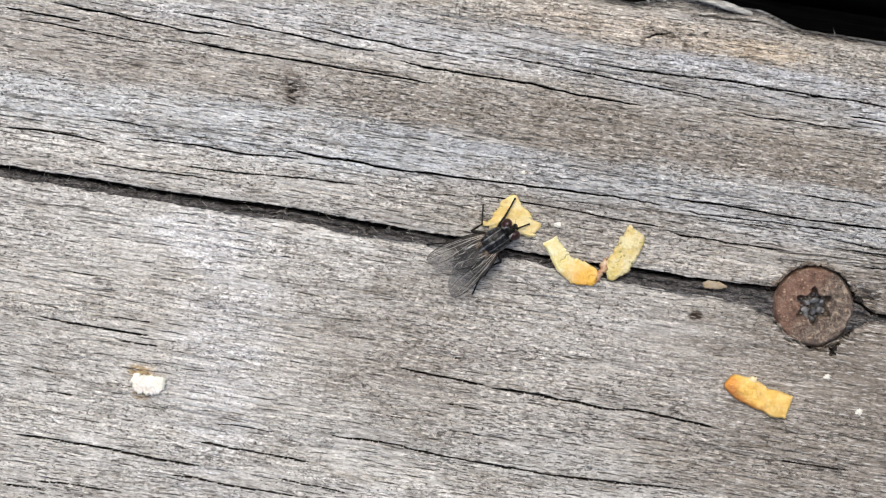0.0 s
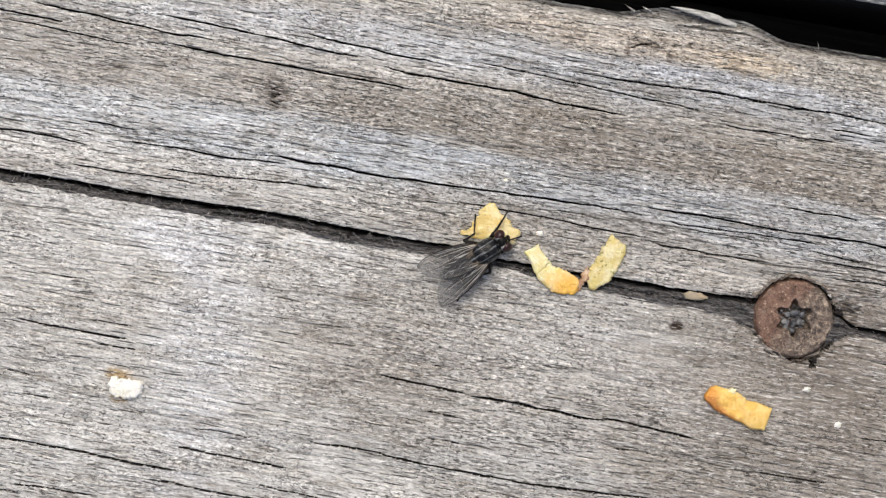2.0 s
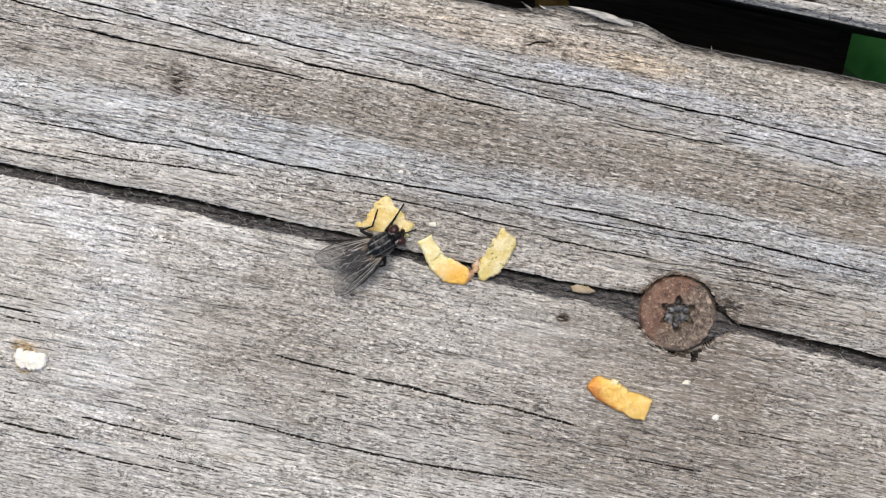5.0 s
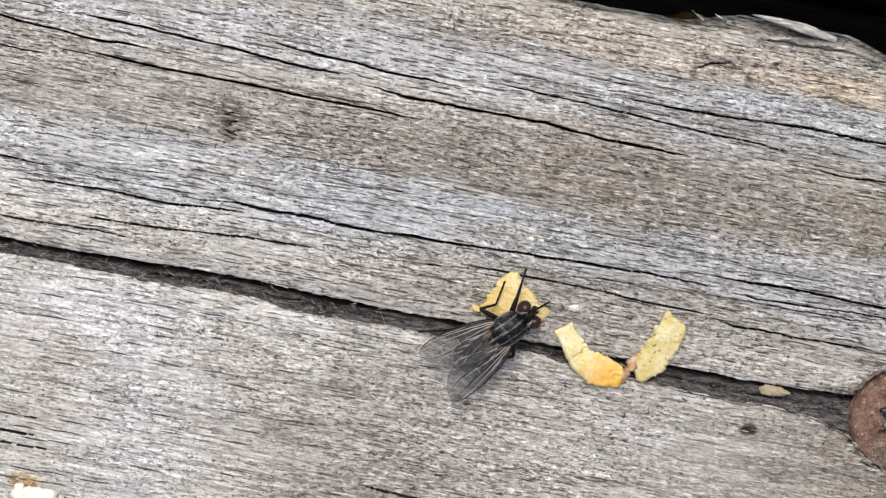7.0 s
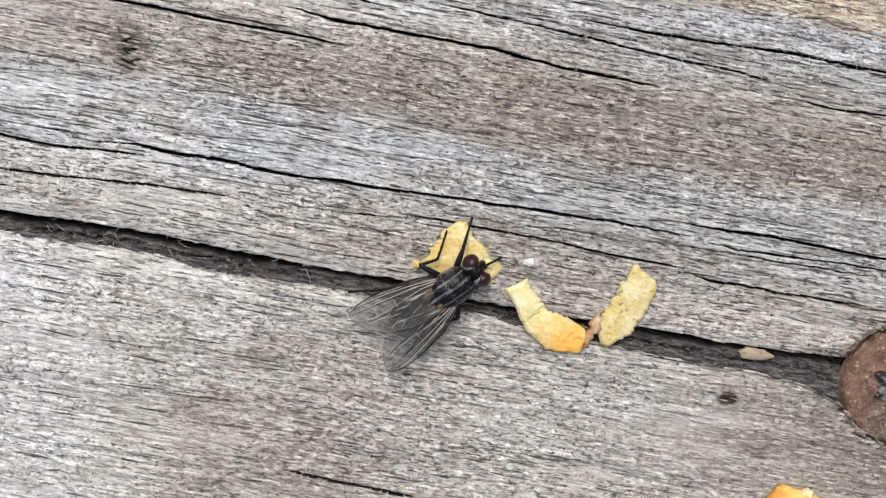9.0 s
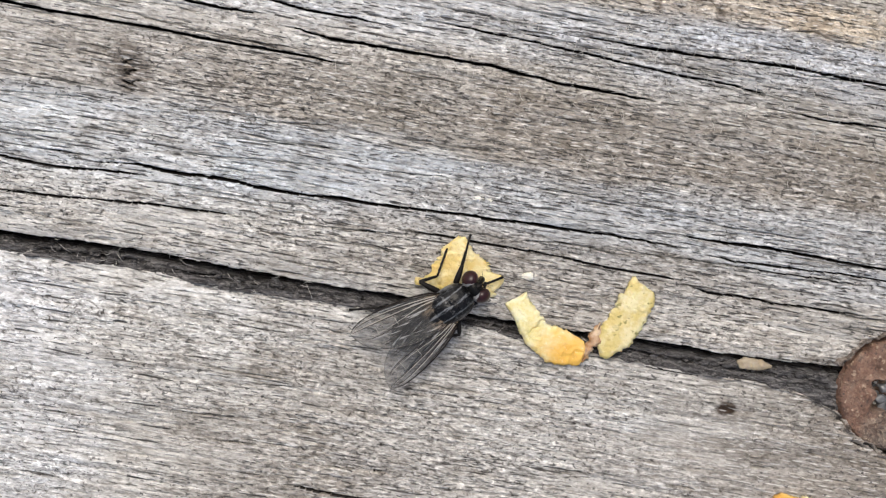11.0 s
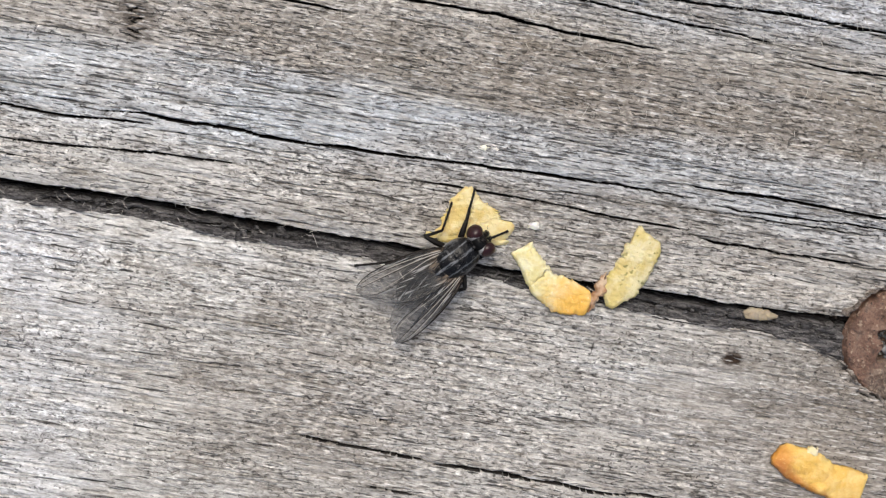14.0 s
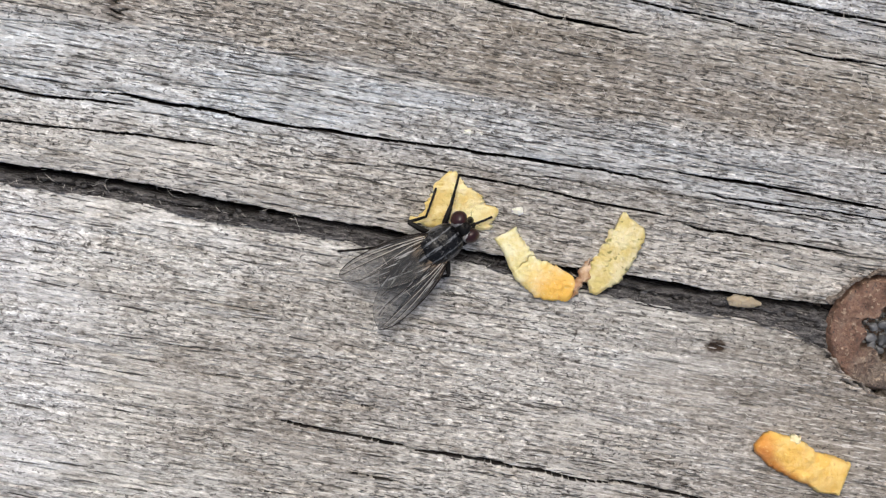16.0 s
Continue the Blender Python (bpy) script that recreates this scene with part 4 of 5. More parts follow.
def far_relief(X, Y):
    yy = Y + 0.6 * (vnoise(X / 20, Y / 8, 31) - 0.5)
    z = 0.25 * (vnoise(X / 40, yy / 2.5, 33) - 0.5) + 0.2 * (vnoise(X / 14, yy / 0.6, 34) - 0.5) + 0.1 * (vnoise(X / 4, yy / 0.3, 35) - 0.5)
    for n in range(12):
        yc = 29.0 + n * 0.6 + 0.5 * (vnoise(X / 11, n * 1.9 + 0.5) - 0.5)
        on = step(vnoise(X / 9, n * 3.1 + 0.2), 0.45, 0.6)
        z -= 1.8 * on * np.clip((1.2 - np.abs(Y - yc) / 0.13) * 1.8, 0, 1)
    return z - 0.7 * step(Y, 29.0, 28.0) ** 2


def far_outline(X, Y):
    e = 28.8 + 0.2 * (vnoise(X / 8, 7.5) - 0.5)
    return X, np.where(Y < 32, 32 - (32 - Y) * (32 - e) / 4, Y)


far_board = board("deck_board", spread(-200, 4, 58, 74, 0.3), spread(28, 28, 36, 124, 0.11), far_relief, far_outline, 26.0, wood_far, wood_gap_shade,
                  "grey weathered softwood board across a narrow gap", crack_shade)


def block(name, lo, hi, bevel, material, label):
    bm = bmesh.new()
    bmesh.ops.create_cube(bm, size=1.0)
    for v in bm.verts:
        v.co = Vector([(lo[i] + hi[i]) / 2 + v.co[i] * (hi[i] - lo[i]) for i in range(3)]) * MM
    bmesh.ops.bevel(bm, geom=bm.edges[:], offset=bevel * MM, segments=2, affect="EDGES")
    ob = part(name, bm, material, None, label)
    ob.data.polygons.foreach_set("use_smooth", [False] * len(ob.data.polygons))
    return ob


joist = tagged(block("joist", (-53, -110, -121), (41.7, 160, -26.0), 2.0, wood_gap_shade, "timber joist under the boards, its near-black colour standing in for shade"), category="joist", kind="structure")
ground = sheet("ground", [(-300, -300, -0.121), (300, -300, -0.121), (300, 300, -0.121), (-300, 300, -0.121)], [(0, 1, 2, 3)], lawn, None, "green lawn and bare soil below the deck")
tagged(ground, category="ground", kind="structure")


def split_dirt():
    """Crumbled dirt that lies along the bottom of the split, below the lower lip."""
    xs = np.concatenate([np.arange(-60, 22.3, 0.16), np.arange(29.2, 54, 0.16)])
    up, lo = split_edges(xs)
    m = 16
    v = np.linspace(0, 1, m)[None, :]
    edge = 0.22 - 0.12 * step(xs, 8, 14) - 0.14 * step(xs, 26, 28) * step(xs, 32.2, 31.2) + 0.3 * step(xs, 31.0, 32.4) + 0.3 * (vnoise(xs / 2.5, 21.5) - 0.3) + 0.12 * (vnoise(xs / 0.5, 22.5) - 0.5)
    s = edge[:, None] + (1.0 - edge[:, None]) * v
    X = np.repeat(xs[:, None], m, 1)
    Y = up[:, None] + (lo - up)[:, None] * s
    Z = -1.15 + 0.98 * v + 0.6 * (vnoise(X / 1.0, Y / 0.35, 23) - 0.5) + 0.5 * (vnoise(X / 0.4, Y / 0.2, 24) - 0.5) - 1.2 * step(v, 0.16, 0.0) - 0.25 * step(v, 0.9, 1.0)
    Z -= 0.9 * np.exp(-(((v - 0.5) / 0.07) ** 2)) * step(vnoise(X / 6, 3.7), 0.5, 0.65)
    V = np.stack([X, Y, Z], -1).reshape(-1, 3) * MM
    faces = []
    for i in range(len(xs) - 1):
        if xs[i + 1] - xs[i] < 1:
            for j in range(m - 1):
                k = i * m + j
                faces.append((k, k + 1, k + m + 1, k + m)[::-1])
    ob = sheet("dirt", V, faces, dirt, None, "grey crumbled dirt and fibres lying in the split")
    return tagged(ob, category="dirt", kind="stuff")


split_dirt()


def dirt_crumbs():
    """Loose grains and chips of dirt on the floor of the split."""
    rg, bm = random.Random(17), bmesh.new()
    for _ in range(520):
        x = rg.uniform(-58, 22) if rg.random() < 0.85 else rg.uniform(30.5, 52)
        up, lo = split_edges(np.array([x]))
        s = rg.uniform(0.35, 0.95)
        y = float(up[0] + (lo[0] - up[0]) * s)
        r = rg.uniform(0.06, 0.17) * (1.7 if rg.random() < 0.12 else 1.0)
        v = (s - 0.22) / 0.78
        m = Matrix.Translation(Vector((x, y, -1.05 + 0.75 * v)) * MM) @ Euler((rg.uniform(-0.6, 0.6), rg.uniform(-0.6, 0.6), rg.gauss(0, 0.5))).to_matrix().to_4x4() @ Matrix.Diagonal((r * rg.uniform(1.0, 2.4) * MM, r * MM, r * rg.uniform(0.5, 0.9) * MM, 1))
        made = bmesh.ops.create_icosphere(bm, subdivisions=1, radius=1, matrix=m)["verts"]
        for vert in made:
            vert.co += Vector((rg.gauss(0, 0.18), rg.gauss(0, 0.18), rg.gauss(0, 0.12))) * r * MM
    ob = part("dirt_crumbs", bm, dirt, None, "dark grains and chips of dirt in the split")
    return tagged(ob, category="dirt", kind="stuff")


dirt_crumbs()


# ---- a splinter lifted from the edge of the board ----
def splinter():
    """A bleached flap, pointed at its free end and broadening into the arris."""
    n, m = 40, 8
    verts, faces = [], []
    for side in (0, 1):
        for i in range(n):
            u = i / (n - 1)
            half = 0.03 + 0.34 * min(1.0, u * 1.9) ** 0.8 * (1 - 0.35 * max(0.0, u - 0.55) / 0.45) + 0.07 * (float(vnoise(u * 18, 2.5, 5)) - 0.5) * u
            for j in range(m):
                v = j / (m - 1) * 2 - 1
                x = 8.6 + 6.8 * u
                y = 25.0 - 0.2 * u - 0.42 * u * u + half * v + 0.08 * (float(vnoise(u * 9, v + 5.5)) - 0.5)
                z = 0.02 + 0.28 * (1 - u) - 0.12 * v * v + 0.28 * (float(vnoise(u * 16, v * 4, 3)) - 0.5) - 0.3 * side - 0.3 * u - 1.1 * u ** 4
                verts.append((x * MM, y * MM, z * MM))
    k = n * m
    for i in range(n - 1):
        for j in range(m - 1):
            a = i * m + j
            faces += [(a, a + m, a + m + 1, a + 1), (k + a, k + a + 1, k + a + m + 1, k + a + m)]
        for a in (i * m, i * m + m - 1):
            faces.append((a, k + a, k + a + m, a + m))
    return sheet("splinter", verts, faces, wood_splinter, near_board, "bleached splinter lifting from the board's edge")


splinter()


def sliver(x0, y0, x1, y1):
    """A short pointed sliver standing out of the arris."""
    verts, faces, n = [], [], 8
    for i in range(n):
        u = i / (n - 1)
        h = 0.15 * (1 - u) ** 0.8 + 0.012
        x, y, z = x0 + (x1 - x0) * u, y0 + (y1 - y0) * u, -0.30 + 0.35 * u
        verts += [(x * MM, (y + h * s) * MM, (z + d) * MM) for s, d in ((1, 0), (0, 0.08), (-1, 0), (0, -0.1))]
    for i in range(n - 1):
        for j in range(4):
            a, b = i * 4 + j, i * 4 + (j + 1) % 4
            faces.append((a, b, b + 4, a + 4))
    faces += [(3, 2, 1, 0), tuple(range(n * 4 - 4, n * 4))]
    return sheet("sliver", verts, faces, wood_near, near_board, "small pointed sliver at the board's edge")


sliver(5.3, 23.95, 4.15, 24.5), sliver(6.9, 24.15, 5.9, 24.55), sliver(23.4, 23.5, 23.1, 24.1)


def torn_rim():
    """Swollen, broken wood that closes round the screw head, open where the split runs in."""
    seg, rad = 260, 16
    A = (np.arange(seg) * 2 * np.pi / seg - np.pi)[None, :]
    inner = 4.02 + 0.16 * (vnoise(A * 3 + 30, 5.5) - 0.4) + 0.30 * (vnoise(A * 9 + 30, 7.5) - 0.5) + 0.22 * (vnoise(A * 24 + 30, 9.5) - 0.5)
    inner = inner - step(np.abs(A + 2.2), 0.75, 0.3) * (0.25 + 0.6 * vnoise(A * 7 + 30, 3.5))
    k = np.linspace(0, 1, rad)[:, None]
    Rr = inner + k * (0.5 + 0.7 * (vnoise(A * 5 + 30, 11.5) - 0.5) + 0.5 * (vnoise(A * 13 + 30, 12.5) - 0.5))
    X, Y = SCREW[0] + Rr * np.cos(A), SCREW[1] + Rr * np.sin(A)
    lump = vnoise(X / 0.6, Y / 0.3, 51)
    Z = 0.02 + 0.45 * (lump - 0.5) + 0.10 * (vnoise(X / 0.2, Y / 0.12, 52) - 0.5) - 1.1 * step(k, 0.16, 0.0) - 0.42 * step(k, 0.45, 1.0)
    up, lo = split_edges(X)
    Z = Z - 2.2 * ((Y < up + 0.05) & (Y > lo - 0.05)) - 1.5 * ((np.abs(A - 0.1) < 0.42) & (k >= 0)) - 1.2 * step(np.abs(A + 0.95), 0.55, 0.35)
    V = np.stack([X, Y, Z], -1).reshape(-1, 3) * MM
    faces = []
    for i in range(rad - 1):
        for j in range(seg):
            a, b = i * seg + j, i * seg + (j + 1) % seg
            faces.append((a, a + seg, b + seg, b))
    return sheet("torn_rim", V, faces, rim_wood, near_board, "torn brownish wood swollen round the screw head")


torn_rim()


# ---- the screw ----
def screw():
    base = tagged(new("screw"), "rusty countersunk screw with a star recess, sunk in the board", "screw")
    base.location = (SCREW[0] * MM, SCREW[1] * MM, -0.1 * MM)
    seg, rad = 144, 84
    R = np.linspace(0.02, 3.95, rad)[:, None]
    A = (np.arange(seg) * 2 * np.pi / seg)[None, :]
    star = 1.46 + 0.34 * np.cos(6 * (A - radians(38))) + 0.06 * np.cos(12 * (A - radians(38)))
    deep = step(R, star + 0.10, star - 0.10)
    edge = 1 + 0.03 * (vnoise(A * 3 + 3, 2.5) - 0.5) + 0.02 * (vnoise(A * 14 + 3, 4.5) - 0.5)
    Z = 0.10 * (1 - (R / 3.95) ** 2) - 1.5 * deep - 0.7 * step(R, 3.5, 3.95) ** 2
    Z = Z + 0.10 * (vnoise(R * np.cos(A) / 0.7, R * np.sin(A) / 0.7, 41) - 0.5) + 0.14 * (vnoise(R * np.cos(A) / 0.22, R * np.sin(A) / 0.22, 42) - 0.5)
    Z = Z + 0.05 * np.exp(-(((R - star - 0.2) / 0.12) ** 2))
    verts = np.stack([R * edge * np.cos(A), R * edge * np.sin(A), Z], -1).reshape(-1, 3)
    skirt = np.stack([3.1 * np.cos(A), 3.1 * np.sin(A), -2.0 + 0 * A], -1).reshape(-1, 3)
    V = np.concatenate([verts, skirt]) * MM
    faces = []
    for i in range(rad):
        for j in range(seg):
            a, b = i * seg + j, i * seg + (j + 1) % seg
            faces.append((a, a + seg, b + seg, b))
    faces.append(tuple(range(seg - 1, -1, -1)))
    sheet("screw_head", V, faces, rust, base)
    bm = bmesh.new()
    rg = random.Random(5)
    for _ in range(150):
        d, t = 1.4 * math.sqrt(rg.random()), rg.random() * math.tau
        r = rg.uniform(0.06, 0.22) * (1.3 if rg.random() < 0.15 else 1)
        m = Matrix.Translation(Vector((d * math.cos(t), d * math.sin(t), -1.3 + rg.uniform(-0.15, 0.3))) * MM) @ Euler((rg.random() * 6, rg.random() * 6, 0)).to_matrix().to_4x4() @ Matrix.Diagonal((r * MM, r * 0.8 * MM, r * 0.6 * MM, 1))
        bmesh.ops.create_icosphere(bm, subdivisions=1, radius=1, matrix=m)
    for x, y, rx, ry in ((0.05, 0.42, 0.42, 0.26), (-0.62, -0.38, 0.36, 0.24), (-0.42, -0.78, 0.24, 0.3), (0.1, -0.42, 0.22, 0.36), (0.52, -0.25, 0.26, 0.3), (-0.55, 0.22, 0.3, 0.2), (0.62, 0.4, 0.2, 0.22), (0.05, -1.0, 0.22, 0.2)):
        m = Matrix.Translation(Vector((x * 1.25, y * 1.25, -0.72)) * MM) @ Euler((rg.uniform(-0.3, 0.3), rg.uniform(-0.3, 0.3), rg.uniform(-0.4, 0.4))).to_matrix().to_4x4() @ Matrix.Diagonal((rx * 1.25 * MM, ry * 1.2 * MM, 0.26 * MM, 1))
        for v in bmesh.ops.create_icosphere(bm, subdivisions=3, radius=1, matrix=m)["verts"]:
            v.co += 0.13 * MM * noise.noise_vector(v.co / MM * 2.6)
    part("packed_dirt", bm, grit, base, "grey grit packed in the star recess")
    return base


screw()


# ---- flakes and crumbs of food ----
def flake(name, way, halves, thick, material, label, category, seed, arch=0.3, crack=None, z=0.0, ragged=0.22, blunt=(0.0, 0.0), lumps=0.11, soft=41):
    """A broken flake: a centre line through the points of way with half-widths, ragged edges and a slight curl."""
    way, halves = np.array(way, float), np.array(halves, float)
    n, m = 110, 24
    u = np.linspace(0, 1, n)
    leg = np.r_[0, np.cumsum(np.hypot(*np.diff(way, axis=0).T))]
    dense = np.linspace(0, leg[-1], 400)
    cx, cy, ch = (np.interp(dense, leg, c) for c in (way[:, 0], way[:, 1], halves))
    k = np.hanning(soft) / np.hanning(soft).sum()
    cx, cy, ch = (np.convolve(np.pad(c, soft // 2, mode="reflect", reflect_type="odd"), k, "valid") for c in (cx, cy, ch))
    px, py, h = (np.interp(u * leg[-1], dense, c) for c in (cx, cy, np.maximum(ch, 0.08)))
    for end, k in ((u, blunt[0]), (1 - u, blunt[1])):
        if k > 0:
            h = h * np.sqrt(np.clip(1 - (1 - np.clip(end / k, 0, 1)) ** 2, 0.02, 1))
    tx, ty = np.gradient(px), np.gradient(py)
    tl = np.hypot(tx, ty)
    nx, ny = -ty / tl, tx / tl
    v = np.linspace(-1, 1, m)
    fine = min(1.0, leg[-1] / 7)
    L = h * (1 + ragged * (vnoise(u * 9, 1.5, seed) - 0.5) + fine * (0.3 + 1.4 * vnoise(u * 7, 9.5, seed)) * ragged * (0.8 * vnoise(u * 26, 2.5, seed) + 0.7 * vnoise(u * 61, 6.5, seed) - 0.75))
    Rr = h * (1 + ragged * (vnoise(u * 9, 3.5, seed) - 0.5) + fine * (0.3 + 1.4 * vnoise(u * 7, 10.5, seed)) * ragged * (0.8 * vnoise(u * 23, 4.5, seed) + 0.7 * vnoise(u * 57, 8.5, seed) - 0.75))
    W = np.where(v[None, :] < 0, Rr[:, None], L[:, None]) * v[None, :]
    end = ragged * 0.8 * (vnoise(v * 4, 5.5, seed) - 0.5)[None, :] * (step(u, 0.12, 0)[:, None] + step(u, 0.88, 1)[:, None])
    X = px[:, None] + nx[:, None] * W + (tx / tl)[:, None] * end
    Y = py[:, None] + ny[:, None] * W + (ty / tl)[:, None] * end
    rim = np.clip(np.minimum(np.minimum(u, 1 - u)[:, None] * leg[-1] / 0.22, (1 - np.abs(v))[None, :] * h[:, None] / 0.22), 0, 1)
    body = arch * (1 - 0.6 * v[None, :] ** 2) * np.sin(np.pi * (0.1 + 0.8 * u))[:, None] + lumps * (vnoise(X / 0.7, Y / 0.7, seed) - 0.5) + 0.09 * (vnoise(X / 0.2, Y / 0.2, seed + 1) - 0.5)
    top = z + body + thick * (0.45 + 0.55 * np.sqrt(rim))
    if crack is not None:
        line = crack + 0.07 * (vnoise(v * 3, 7.5, seed) - 0.5)[None, :]
        top = top - 0.26 * np.exp(-(((u[:, None] - line) / 0.008) ** 2)) * step(v, -0.8, -0.2)[None, :]
    bottom = np.maximum(top - thick * (0.6 + 0.4 * rim), z - 0.05 + 0 * top)
    c = np.array([px.mean(), py.mean()])
    V = np.concatenate([np.stack([X - c[0], Y - c[1], top], -1).reshape(-1, 3), np.stack([X - c[0], Y - c[1], bottom], -1).reshape(-1, 3)]) * MM
    faces, q = [], n * m
    for i in range(n - 1):
        for j in range(m - 1):
            a = i * m + j
            faces += [(a, a + 1, a + m + 1, a + m), (q + a, q + a + m, q + a + m + 1, q + a + 1)]
        for a, s in ((i * m, 1), (i * m + m - 1, -1)):
            faces.append((a, a + m, q + a + m, q + a)[::s])
    for j in range(m - 1):
        for a, s in ((j, -1), ((n - 1) * m + j, 1)):
            faces.append((a, a + 1, q + a + 1, q + a)[::s])
    ob = sheet(name, V, [f[::-1] for f in faces], material)
    ob.location = (c[0] * MM, c[1] * MM, 0)
    return tagged(ob, label, category, "flakes on the board")


fly_flake = flake("crisp_flake", [(-4.95, 2.98), (-4.75, 1.9), (-4.43, 0.95), (-4.05, 0.1), (-3.92, -0.6)], [0.2, 1.3, 2.05, 2.68, 2.3], 0.3, flake_yellow,
      "three-cornered yellow crisp flake under the fly's head", "crisp flake", 51, 0.12, ragged=0.26, soft=17)
flake("crisp_flake", [(-0.63, -0.35), (0.13, -1.31), (1.25, -2.52), (2.76, -3.18), (4.52, -3.33)], [0.85, 0.8, 0.98, 1.25, 0.8], 0.34, flake_peel,
      "curved pale-yellow crisp flake, cracked, with an orange baked end", "crisp flake", 52, 0.2, crack=0.37, ragged=0.14, blunt=(0.0, 0.05), lumps=0.10, soft=25)
flake("crisp_flake", [(6.9, 2.3), (7.0, 1.85), (7.36, 1.02), (7.14, -0.14), (6.42, -1.7), (6.02, -2.5), (5.84, -3.38)], [0.1, 0.42, 1.2, 1.12, 1.16, 0.85, 0.2], 0.34, flake_strip,
      "narrow pale-yellow crisp flake speckled with green", "crisp flake", 53, 0.18, ragged=0.19, lumps=0.13, soft=15)
flake("crisp_flake", [(18.72, -11.2), (18.97, -11.32), (20.1, -11.7), (21.5, -12.16), (22.39, -12.5), (23.6, -12.68), (25.05, -12.9)], [0.55, 0.85, 1.22, 1.26, 1.12, 1.28, 1.22], 0.6, flake_orange,
      "orange baked crisp flake lying flat on the board", "crisp flake", 54, 0.4, ragged=0.13, blunt=(0.0, 0.01), lumps=0.34, soft=13)
flake("crumb", [(20.95, -11.05), (21.05, -10.75), (21.1, -10.4)], [0.55, 0.42, 0.3], 0.45, flake_nub, "pale yellow crumb stuck beside the orange flake", "crumb", 55, 0.1, z=0.3)
flake("crisp_flake", [(5.20, -1.31), (5.01, -2.22), (4.52, -3.64)], [0.16, 0.44, 0.2], 0.3, flake_brown, "thin crumbling brown scrap wedged between two flakes", "crisp flake", 56, 0.3, ragged=1.0, lumps=0.5)
flake("crumb", [(-39.15, -21.3), (-38.6, -21.0), (-37.4, -20.95), (-36.5, -20.75), (-35.9, -20.75)], [0.55, 1.05, 0.95, 0.9, 0.45], 0.55, flake_white, "lumpy off-white crumb on a faint amber stain", "crumb", 57, 0.15, ragged=0.44, lumps=0.25, soft=11)
flake("seed_husk", [(14.85, -2.2), (15.2, -2.28), (16.5, -2.2), (17.2, -2.2)], [0.1, 0.43, 0.36, 0.08], 0.18, flake_husk, "flat greyish-tan seed husk in the split", "seed husk", 58, 0.08, z=-0.45, ragged=0.2, lumps=0.05, soft=7)
flake("leaf_scrap", [(5.6, 25.0), (6.6, 25.2), (8.4, 25.2), (9.4, 25.3)], [0.5, 0.85, 0.8, 0.5], 0.3, flake_olive, "dull yellow-brown scrap of dry leaf on the joist", "dry leaf", 59, 0.3, z=-26.0, ragged=0.12)
for x, y, s in ((0.0, 1.21, 0.33), (-4.35, 7.92, 0.2), (-4.19, 5.71, 0.22), (-3.4, 5.75, 0.12), (28.2, -9.3, 0.3), (31.8, -12.2, 0.34)):
    flake("crumb", [(x - s, y - 0.2 * s), (x + 0.1, y), (x + s, y + 0.1 * s)], [0.5 * s, 1.0 * s, 0.4 * s], s * 0.9, flake_white, "tiny off-white crumb on the grey wood", "crumb", int(60 + abs(x)), 0.1 * s, ragged=0.5)


# ---- loose wood fibres ----
def tube(bm, points, radii, sides=6):
    """A tapered round rod through points, in millimetres."""
    points = [Vector(p) for p in points]
    rings = []
    for i, (p, r) in enumerate(zip(points, radii)):
        d = (points[min(i + 1, len(points) - 1)] - points[max(i - 1, 0)]).normalized()
        a = d.orthogonal().normalized()
        b = d.cross(a)
        rings.append([bm.verts.new((p + (a * math.cos(t) + b * math.sin(t)) * r) * MM) for t in (k * math.tau / sides for k in range(sides))])
    for r0, r1 in zip(rings, rings[1:]):
        best = min(range(sides), key=lambda k: (r0[0].co - r1[k].co).length)
        r1[:] = r1[best:] + r1[:best]
        for k in range(sides):
            bm.faces.new((r0[k], r0[(k + 1) % sides], r1[(k + 1) % sides], r1[k]))
    bm.faces.new(rings[0][::-1])
    bm.faces.new(rings[-1])
    return bm


def fibres():
    bm, rg = bmesh.new(), random.Random(9)
    for k in range(860):
        if k < 640:
            x, y = rg.gauss(10, 13), rg.gauss(16.5, 2.6)
        elif k < 720:
            x = rg.uniform(-55, 48) if k < 670 else rg.uniform(-55, -14)
            up, lo = split_edges(np.array([x]))
            y = rg.uniform(float(lo[0]), float(up[0]) + 0.2)
        else:
            x, y = rg.uniform(-50, 45), rg.uniform(-28, 22)
        if y > 23.3 or math.hypot(x - SCREW[0], y - SCREW[1]) < 4.2 or math.hypot(x + 8, y + 4) < 5.5:
            continue
        a = rg.gauss(0, 0.9)
        run, bend = rg.uniform(0.3, 0.8) * (1 + rg.random() ** 4), rg.uniform(-0.6, 0.6)
        z0 = 0.05 if k < 640 or k >= 720 else -0.3
        pts = []
        for i in range(6):
            u = i / 5
            pts.append((x + run * u * math.cos(a + bend * u), y + run * u * math.sin(a + bend * u), z0 + 0.22 * math.sin(math.pi * u)))
        tube(bm, pts, [0.012, 0.016, 0.016, 0.015, 0.012, 0.006], 4)
    return tagged(part("wood_fibres", bm, wood_fibre, None, "fine pale fibres lifting from the weathered wood"), category="wood fibres", kind="stuff")


fibres()


